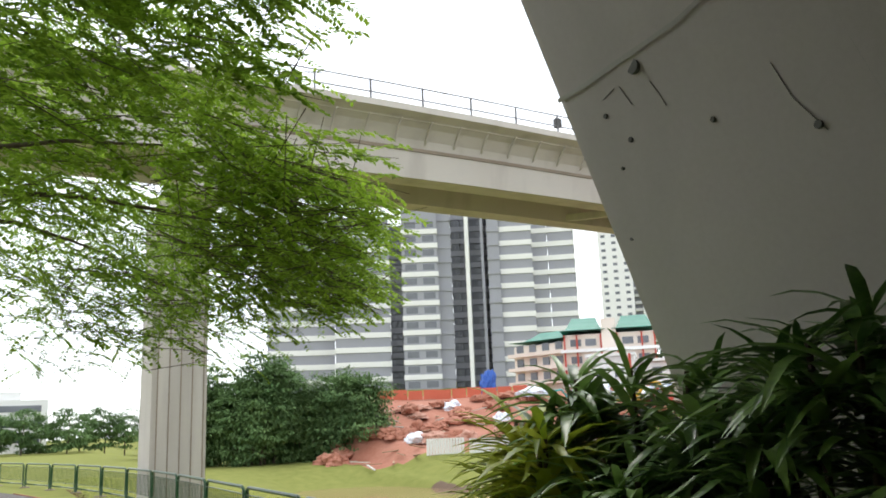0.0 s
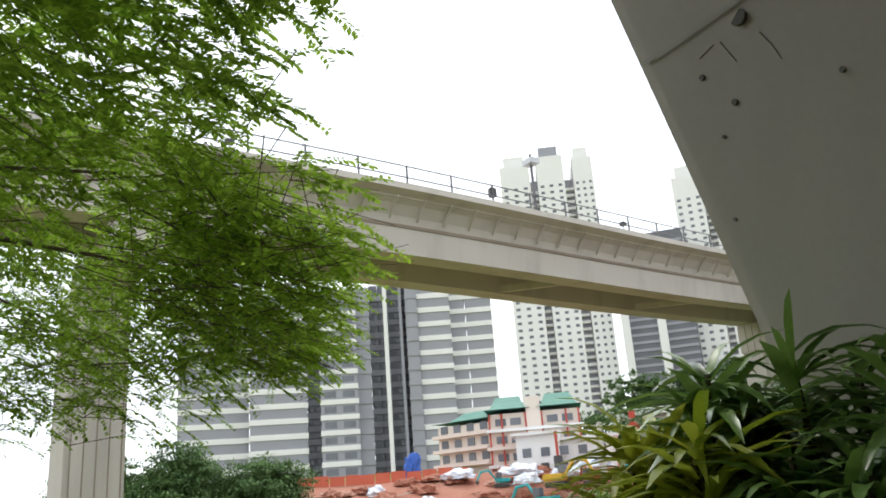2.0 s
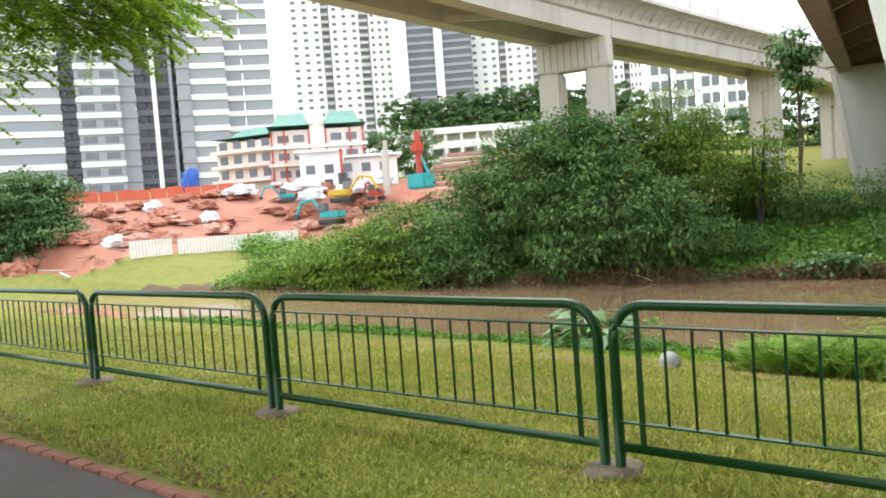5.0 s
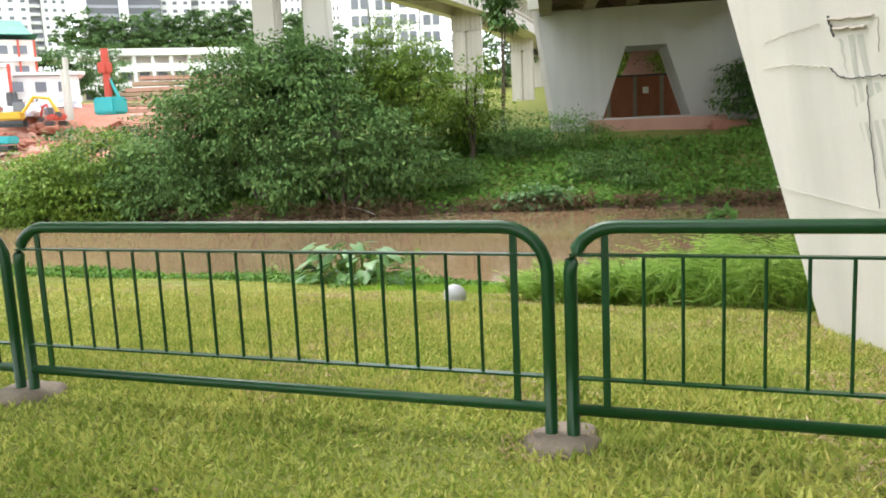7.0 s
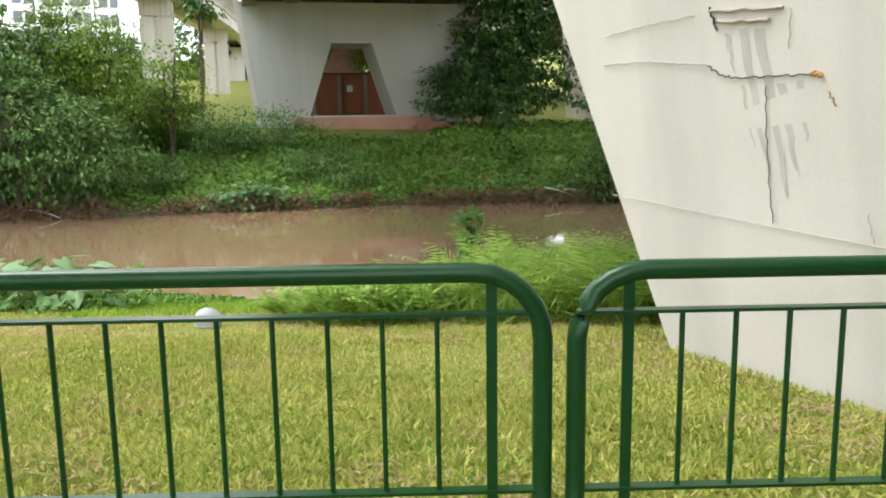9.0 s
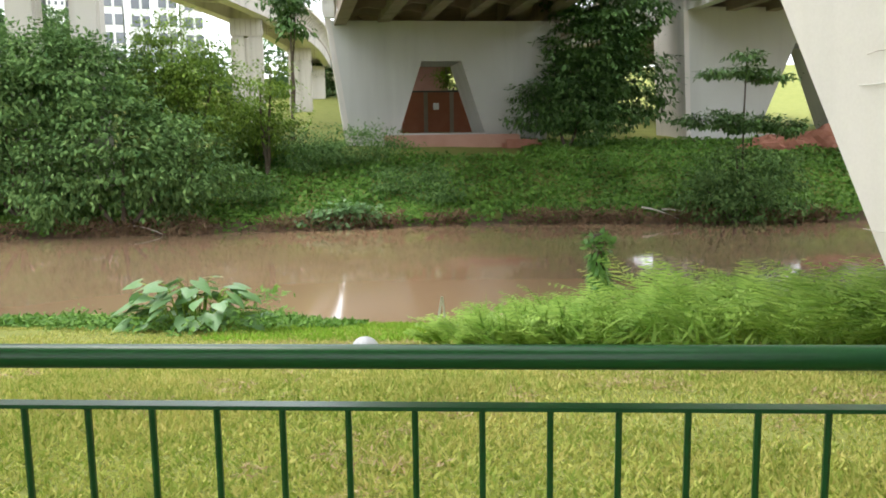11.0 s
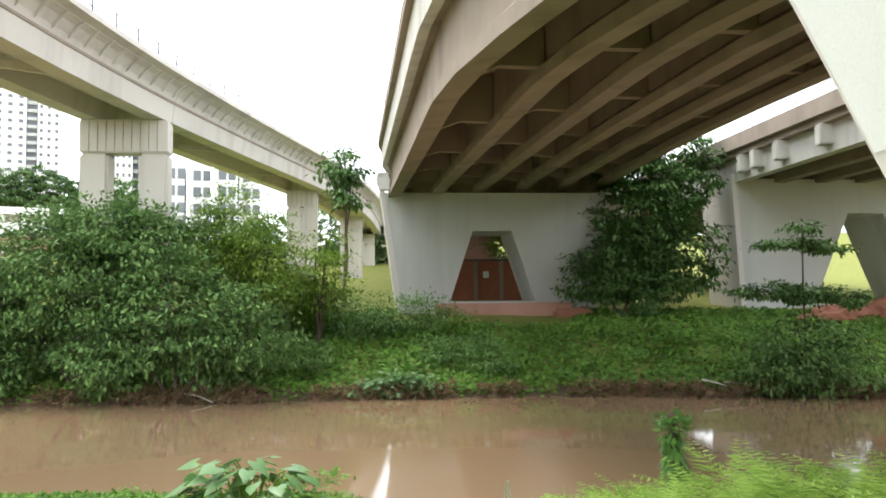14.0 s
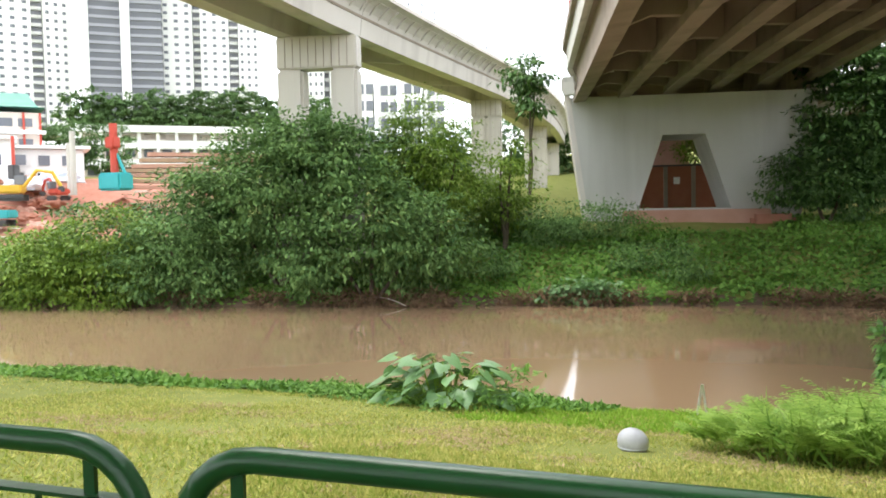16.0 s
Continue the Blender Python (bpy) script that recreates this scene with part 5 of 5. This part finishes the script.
# lawn blades
n = 400000
gx = RNG.uniform(-11, 6.5, n)
gy = RNG.uniform(-1.4, 13.0, n)
far = RNG.random(n) < 0.18
gx[far] = RNG.uniform(-40, -11, far.sum())
near = RNG.random(n) < 0.35
gx[near], gy[near] = RNG.uniform(-5, 3, near.sum()), RNG.uniform(-1.4, 4.5, near.sum())
keep = ~((gy > -0.1) & (gx > 1.33 + (3.05 - gy) * 0.35) & (gy < 3.1))
gx, gy = gx[keep], gy[keep]
n = len(gx)
gz = np.array([ramp_of(NEAR, y) for y in gy])
dens = np.array([noise.noise(Vector((x * 0.9, y * 0.9, 0))) for x, y in zip(gx, gy)])
P = np.stack([gx, gy, gz - 0.01], 1)
D = RNG.normal(size=(n, 3)) * np.array([1, 1, 0.1]) * 0.8 + np.array([0, 0, 0.75])
L = RNG.uniform(0.03, 0.08, n) * (1 + 0.5 * dens)
lush = gy + 2.2 * dens + RNG.normal(size=n) * 1.3 < 1.7
for sel, grass, words in ((lush, M_LUSH, "lush green grass along the railing"), (~lush, M_BLADE, "short mown yellow-green lawn grass")):
    m2 = int(sel.sum())
    lawn = leaf_mesh("lawn_grass", P[sel], D[sel], RNG.normal(size=(m2, 3)), L[sel], RNG.uniform(0.009, 0.02, m2), grass, fold=0.25)
    tagged(lawn, words, "grass", kind="stuff")
# dry straw and clippings in patches
n = 90000
dx, dy = RNG.uniform(-9, 2.6, n), RNG.uniform(-0.9, 8.0, n)
patch = np.array([noise.noise(Vector((x * 0.8, y * 0.8, 7))) + 0.6 * noise.noise(Vector((x * 2.6, y * 2.6, 2))) for x, y in zip(dx, dy)])
keep = (patch + 0.25 * np.clip(dx, -1, 2) * (dy < 4) > 0.22) & ~((dy > -0.1) & (dx > 1.25 + (3.05 - dy) * 0.35) & (dy < 3.1))
dx, dy = dx[keep], dy[keep]
n = len(dx)
P = np.stack([dx, dy, np.array([ramp_of(NEAR, y) for y in dy]) + RNG.uniform(0.008, 0.04, n)], 1)
M_STRAW = mat("dry_straw", (0.30, 0.19, 0.10), (0.52, 0.40, 0.24), 3, 0.9, island=0.7, trans=0.2)
straw = leaf_mesh("straw", P, RNG.normal(size=(n, 3)) * np.array([1, 1, 0.25]), RNG.normal(size=(n, 3)) * 0.4 + np.array([0, 0, 1]), RNG.uniform(0.03, 0.09, n), RNG.uniform(0.005, 0.011, n), M_STRAW)
tagged(straw, "dry brown straw and clippings on the lawn", "straw", kind="stuff")
n = 5000
dx, dy = RNG.uniform(-30, 5, n), -1.42 + np.abs(RNG.normal(size=n)) * 0.16
P = np.stack([dx, dy, RNG.uniform(0.005, 0.03, n)], 1)
lit = leaf_mesh("leaf_litter", P, RNG.normal(size=(n, 3)) * np.array([1, 1, 0.15]), RNG.normal(size=(n, 3)) * 0.3 + np.array([0, 0, 1]), RNG.uniform(0.03, 0.08, n), RNG.uniform(0.015, 0.03, n), M_DEAD)
tagged(lit, "dry brown leaves along the path edge", "leaf litter", kind="stuff")

# weeds along the near waterline
n = 26000
wx = RNG.uniform(-24, -3.6, n)
wy = 11.5 + 0.3 * np.sin(wx * 0.6) + RNG.normal(size=n) * 0.55
wz = np.array([ramp_of(NEAR, y) for y in wy])
hh = np.maximum(0.06, 0.16 + 0.1 * np.sin(wx * 1.3) * np.sin(wx * 0.37))
P = np.stack([wx, wy, wz + RNG.uniform(0, 1, n) * hh], 1)
wd = leaf_mesh("waterside_weeds", P, RNG.normal(size=(n, 3)) * np.array([1, 1, 0.6]) + np.array([0, 0, 0.2]), RNG.normal(size=(n, 3)) * 0.5 + np.array([0, 0, 1]), RNG.uniform(0.07, 0.16, n), RNG.uniform(0.04, 0.09, n), M_CREEP)
tagged(wd, "low leafy weeds along the near waterline", "weeds", kind="stuff")


def taro(x, y, n=22, s=1.0):
    z = ramp_of(NEAR, y)
    t = thing("taro_plant", "clump of taro with broad blue-green leaves", "taro plant", "taro clumps", at=(x, y, z))
    for i in range(n):
        a, h = random.uniform(0, 6.28), (0.15 + 0.75 * random.random() ** 0.8) * s
        r = random.uniform(0.1, 1.05) * s * (1.15 - 0.4 * h / s)
        tip = Vector((x + r * math.cos(a) * 1.3, y + r * math.sin(a) * 0.6, z + h))
        V, F = tube([(x + r * 0.4 * math.cos(a), y + r * 0.3 * math.sin(a), z - 0.05), tip.lerp(Vector((x, y, z + h * 0.6)), 0.3), tip], 0.014, 5, 0.008)
        raw("stalk", V, F, M_FERN, t)
        L, W = random.uniform(0.26, 0.44) * s, random.uniform(0.22, 0.34) * s
        m = pose(*tip, random.uniform(-22, 22), random.uniform(5, 38), math.degrees(a))
        out = [(0, 0), (-0.28, 0.32), (-0.12, 0.5), (0.25, 0.46), (0.6, 0.26), (1, 0)]
        ring = [(px, py) for px, py in out] + [(px, -py) for px, py in out[-2:0:-1]]
        V = [m @ Vector((px * L, py * W * 1.1, -0.10 * L * px * px - 0.12 * abs(py) * W)) for px, py in ring] + [m @ Vector((0.3 * L, 0, 0.01))]
        F = [(len(ring), k, (k + 1) % len(ring)) for k in range(len(ring))]
        raw("leaf", V, F, M_TARO, t, smooth=True)


taro(-5.75, 9.6, 74, 0.86)
mw2 = bush("shrub", [(-4.95, 9.5, -1.25, 0.6, 0.5, 0.36), (-5.8, 9.2, -1.35, 0.9, 0.35, 0.3), (-7.2, 9.9, -1.4, 0.9, 0.4, 0.25)], "low leafy weeds around the taro", "shrub", M_CREEP, 260, 0.12, "waterside weeds", stem=False, clump=0.12)


def fern_front(x):
    """Landward edge of the fern bed and its depth at x."""
    return 6.55 - (x + 2.1) * 0.27, min(3.3, 0.9 + (x + 2.1) * 1.3)


def ferns(x0, x1, count, tall, label):
    """Arching fern fronds in tufts: a midrib with paired narrow leaflets."""
    P, D, U, L, W = [], [], [], [], []
    ribs = []
    for i in range(count):
        x = random.uniform(x0, x1)
        f, dep = fern_front(x)
        y = f + dep * random.random()
        z = ramp_of(NEAR, y) - 0.03
        a0 = random.uniform(0, 6.28)
        for j in range(random.randint(3, 6)):
            a = a0 + j * 1.3 + random.uniform(-0.4, 0.4)
            ln = tall * random.uniform(0.6, 1.1) * min(1.0, 0.6 + (x + 2.1) * 0.2)
            out = Vector((math.cos(a), math.sin(a), 0))
            d = (out * random.uniform(0.15, 0.5) + Vector((0, 0, 1))).normalized()
            p = Vector((x, y, z)) + out * 0.04
            k = 17
            rib = [p.copy()]
            for q in range(k):
                p = p + d * ln / k
                d = (d + out * 0.05 + Vector((0, 0, -0.012 - 0.004 * q))).normalized()
                if q % 5 == 4:
                    rib.append(p.copy())
                if q < 5:
                    continue
                side = d.cross(Vector((0, 0, 1)))
                side = side.normalized() if side.length > 1e-3 else Vector((1, 0, 0))
                e = (q - 4) / (k - 4)
                for sg in (-1, 1):
                    P.append(p.copy())
                    D.append(side * sg + d * 0.55 + Vector((0, 0, random.uniform(-0.2, 0.1))))
                    U.append(side.cross(d))
                    L.append(0.03 + 0.17 * ln * math.sin(math.pi * min(1, 0.25 + 0.75 * e)) ** 0.7)
                    W.append(0.030)
            ribs.append(tube(rib, 0.004, 3, 0.002, cap=False))
    o = leaf_mesh("fern_bed", np.array(P), np.array(D), np.array(U), np.array(L), np.array(W), M_FERN, fold=0.12)
    tagged(o, label, "ferns", kind="stuff")
    V, F = join(*ribs)
    raw("frond_ribs", V, F, M_FERN, o)


ferns(-2.1, 0.2, 80, 0.95, "light-green ferns thinning out towards the shore")
ferns(0.2, 4.6, 150, 1.25, "dense light-green ferns beside the pier")
n = 2600
fx = RNG.uniform(-1.6, 4.8, n)
fr = np.array([fern_front(x) for x in fx])
fy = fr[:, 0] - 0.15 + fr[:, 1] * RNG.random(n) ** 1.2
P = np.stack([fx, fy, np.array([ramp_of(NEAR, y) for y in fy]) + RNG.uniform(0, 0.28, n)], 1)
tg = leaf_mesh("tall_grass", P, RNG.normal(size=(n, 3)) * np.array([0.6, 0.6, 0.25]) + np.array([0, 0, 0.7]), RNG.normal(size=(n, 3)), RNG.uniform(0.16, 0.42, n), RNG.uniform(0.02, 0.04, n), M_STRAP, fold=0.35)
tagged(tg, "long grass blades among the ferns", "grass", kind="stuff")
n = 14000
sx = RNG.uniform(-5.2, -0.2, n)
sy = RNG.uniform(8.2, 12.9, n)
sy = np.minimum(sy, 12.9)
P = np.stack([sx, sy, np.array([ramp_of(NEAR, y) for y in sy]) - 0.01], 1)
sg2 = leaf_mesh("shore_grass", P, RNG.normal(size=(n, 3)) * np.array([0.8, 0.8, 0.1]) + np.array([0, 0, 0.8]), RNG.normal(size=(n, 3)), RNG.uniform(0.05, 0.13, n), RNG.uniform(0.014, 0.028, n), M_SHORE, fold=0.25)
tagged(sg2, "fresh bright-green grass along the water edge", "grass", kind="stuff")

vine = thing("vine_post", "short post wrapped in leafy climbing vine", "vine post", at=(0.42, 12.4, -2))
V, F = tube([(0.48, 12.4, -2.3), (0.40, 12.4, -0.34)], 0.07, 8)
raw("post", V, F, M_BARK, vine)
n = 620
va = RNG.uniform(0, 6.283, n)
vz = RNG.uniform(-1.9, -0.33, n)
vr = 0.10 + 0.06 * RNG.random(n) + 0.04 * np.sin(vz * 9)
out = np.stack([np.cos(va), np.sin(va), np.zeros(n)], 1)
P = out * vr[:, None] + np.stack([0.40 - 0.07 * (vz + 0.4), np.full(n, 12.4), vz], 1)
D = out * 0.75 + RNG.normal(size=(n, 3)) * 0.3 + np.stack([np.zeros(n), np.zeros(n), -0.75 + 0.9 * (vz > -0.6)], 1)
leaf_mesh("foliage", P, D, out + np.array([0, 0, 0.8]), RNG.uniform(0.12, 0.22, n), RNG.uniform(0.06, 0.1, n), M_VINE, vine, fold=0.2)

ball = thing("round_shell", "weathered grey plastic ball half sunk in the grass", "ball", at=(-2.77, 6.5, -0.9))
bm = bmesh.new()
bmesh.ops.create_uvsphere(bm, u_segments=32, v_segments=18, radius=0.136, matrix=pose(-2.77, 6.5, -0.79, 30, 20, 0) @ Matrix.Diagonal((1.12, 1, 0.96, 1)))
part("shell", bm, M_BALL, ball, smooth=True)
V, F = tube([Vector((-2.77, 6.5, -0.835)) + Vector((0.145 * math.cos(t), 0.135 * math.sin(t), 0)) for t in np.linspace(0, 6.283, 25)], 0.006, 5, cap=False)
raw("seam", V, F, M_STEEL, ball, "thin seam ring")

stick = thing("driftwood", "bleached forked stick standing in a tangle of roots", "driftwood", "driftwood at the waterline", at=(-2.3, 11.6, -2.0))
V, F = join(tube([(-2.42, 11.6, -2.05), (-2.34, 11.6, -1.68), (-2.28, 11.62, -1.28)], 0.03, 6, 0.018), tube([(-2.2, 11.6, -2.05), (-2.22, 11.6, -1.68), (-2.27, 11.62, -1.28)], 0.025, 6, 0.018))
raw("fork", V, F, M_BLOND, stick, smooth=True)
pcs = []
for i in range(40):
    a, l2 = random.uniform(0, 6.28), random.uniform(0.15, 0.45)
    p = Vector((-2.36, 11.55, -1.92)) + Vector((random.uniform(-0.2, 0.2), random.uniform(-0.1, 0.1), random.uniform(-0.1, 0.15)))
    pcs.append(tube([p, p + Vector((math.cos(a) * l2, math.sin(a) * l2 * 0.5, random.uniform(-0.15, 0.12)))], 0.008, 4, 0.004))
V, F = join(*pcs)
raw("root_tangle", V, F, M_DEAD, stick, "tangled brown roots")


# glossy shrubs with long strap leaves in front of the near pier
def strap_shrub(x, y, h, rad, stems, material, label, seed, zb=0.0):
    rs = np.random.default_rng(seed)
    t = thing("palm_shrub", label, "shrub", "glossy shrubs by the pier", at=(x, y, zb))
    pcs = []
    V, F = [], []
    for s in range(stems):
        a, r = rs.uniform(0, 6.283), rad * math.sqrt(rs.random())
        top = Vector((x + r * math.cos(a), y + r * math.sin(a), zb + h * rs.uniform(0.3, 1.0) * (1 - 0.35 * (r / rad) ** 2)))
        pcs.append(tube([(x + r * 0.6 * math.cos(a), y + r * 0.6 * math.sin(a), zb - 0.05), top], 0.014, 5, 0.010))
        for k in range(rs.integers(32, 44)):
            b = rs.uniform(0, 6.283)
            el = rs.uniform(-0.1, 0.95)
            d = Vector((math.cos(b) * math.cos(el), math.sin(b) * math.cos(el), math.sin(el)))
            L, W = rs.uniform(0.24, 0.44), rs.uniform(0.026, 0.052)
            side = d.cross(Vector((0, 0, 1)))
            side = side.normalized() if side.length > 1e-3 else Vector((1, 0, 0))
            p = top - Vector((0, 0, rs.uniform(0, 0.3)))
            o = len(V)
            dd = d.copy()
            for q, wq in ((0, 0.35), (1, 0.95), (2, 1.0), (3, 0.7), (4, 0.05)):
                V += [p - side * W * wq * 0.5 + Vector((0, 0, W * 0.18 * wq)), p.copy(), p + side * W * wq * 0.5 + Vector((0, 0, W * 0.18 * wq))]
                p = p + dd * L / 4
                dd = (dd + Vector((0, 0, -0.26))).normalized()
            for q in range(4):
                i0 = o + q * 3
                F += [(i0, i0 + 1, i0 + 4, i0 + 3), (i0 + 1, i0 + 2, i0 + 5, i0 + 4)]
    sv, sf = join(*pcs)
    raw("stalk", sv, sf, M_BARK, t)
    raw("foliage", V, F, material, t, smooth=True)
    return t


strap_shrub(3.75, -1.62, 2.3, 0.5, 80, M_PALM, "tall dark glossy shrub with strap leaves by the pier", 1)
strap_shrub(3.1, -1.68, 2.3, 0.45, 75, M_PALM, "dark glossy shrub with strap leaves in shade", 2)
strap_shrub(2.6, -1.72, 2.15, 0.32, 66, M_PALM, "glossy shrub with dark arching leaves", 3)
strap_shrub(2.36, -1.85, 2.05, 0.2, 34, M_PALMY, "yellow-green shrub with long arching leaves", 4)
strap_shrub(2.32, -1.9, 1.5, 0.18, 44, M_PALM, "low glossy shrub under the yellow-green leaves", 7)
strap_shrub(2.75, -2.05, 1.9, 0.2, 22, M_PALMY, "yellow-green sprigs among dark shrubs", 11)
strap_shrub(4.35, -1.9, 1.7, 0.5, 60, M_PALM, "low dark shrub with strap leaves", 5)
strap_shrub(4.85, -2.25, 1.5, 0.4, 26, M_PALMY, "low yellow-green strap-leaved shrub", 6)
strap_shrub(3.1, -2.15, 1.4, 0.45, 54, M_PALM, "low glossy shrub near the path", 8)
strap_shrub(3.8, -2.3, 1.25, 0.45, 50, M_PALM, "low arching shrub at the planting edge", 9)

# feathery tree over the path
shade = thing("tree", "broad tree with drooping feathery bright-green sprays", "tree", at=(-4.5, -7.2, 0))
V, F = tube([(-4.5, -7.2, -0.2), (-4.4, -7.1, 1.5), (-4.5, -6.8, 3.0), (-4.6, -6.2, 4.4)], 0.26, 10, 0.16)
raw("trunk", V, F, M_BARK, shade, smooth=True)
LOBES = [  # centre, radii, sprays
    ((0.0, -2.3, 5.9), (0.9, 0.7, 0.6), 190), ((-0.5, -3.6, 6.0), (0.9, 1.1, 0.7), 300), ((-1.6, -3.9, 5.0), (1.8, 0.9, 1.4), 300), ((-4.2, -4.4, 4.8), (2.4, 1.0, 1.4), 320), ((-1.6, -2.6, 5.6), (1.6, 1.2, 1.5), 420), ((-2.6, -1.4, 4.2), (1.5, 1.1, 0.9), 380),
    ((-4.6, -2.6, 5.4), (2.2, 1.8, 1.8), 520), ((-4.9, -0.5, 4.2), (1.8, 1.2, 0.95), 340), ((-7.0, -1.6, 4.2), (2.2, 2.0, 1.3), 480),
    ((-8.5, -3.0, 4.5), (2.0, 2.0, 1.7), 320), ((-2.2, -3.2, 7.0), (1.8, 1.3, 0.9), 140), ((-5.5, -4.2, 6.8), (2.6, 1.8, 1.0), 140), ((-5.7, 0.4, 4.0), (1.2, 0.6, 0.5), 110), ((0.45, -2.5, 5.5), (0.4, 0.5, 0.5), 80)]
limbs("limb", (-4.6, -6.3, 4.2), [(-2.4, -2.6, 4.6), (-4.6, -1.2, 4.4), (-7.0, -2.4, 4.4)], 0.05, shade, sag=0.12)
twigs = []
P, D, U, L, W = [], [], [], [], []
for c, r, count in LOBES:
    for i in range(int(count * (0.85 if c[2] > 4.7 else 1.05))):
        u = Vector(RNG.normal(size=3)).normalized() * RNG.random() ** 0.4
        p = Vector((c[0] - 0.25 + u.x * r[0], c[1] + u.y * r[1], c[2] + u.z * r[2]))
        a = math.atan2(p.y + 6.0, p.x + 4.6) + RNG.normal() * 1.2
        d = Vector((math.cos(a), math.sin(a), RNG.uniform(-0.5, 0.2))).normalized()
        ln = RNG.uniform(0.35, 0.75)
        if i % (5 if c[2] > 4.7 else 2) == 0:
            twigs.append(tube([p - d * 0.5, p, p + d * ln], 0.006, 4, 0.003))
        q = p.copy()
        k = 15
        for j in range(k):
            q = q + d * ln / k
            d = (d + Vector((0, 0, -0.035))).normalized()
            side = d.cross(Vector((0, 0, 1)))
            side = side.normalized() if side.length > 1e-3 else Vector((1, 0, 0))
            for sg in (-1, 1):
                P.append(q)
                D.append(side * sg + d * 0.55 + Vector((0, 0, -0.18 + RNG.normal() * 0.22)) + Vector(RNG.normal(size=3)) * 0.12)
                U.append(Vector((0, 0, 1)))
                L.append(RNG.uniform(0.055, 0.10))
                W.append(RNG.uniform(0.03, 0.052))
V, F = join(*twigs)
raw("twig_mass", V, F, M_BARK, shade)
leaf_mesh("foliage", np.array(P), np.array(D), np.array(U), np.array(L), np.array(W), M_LEAF, shade)
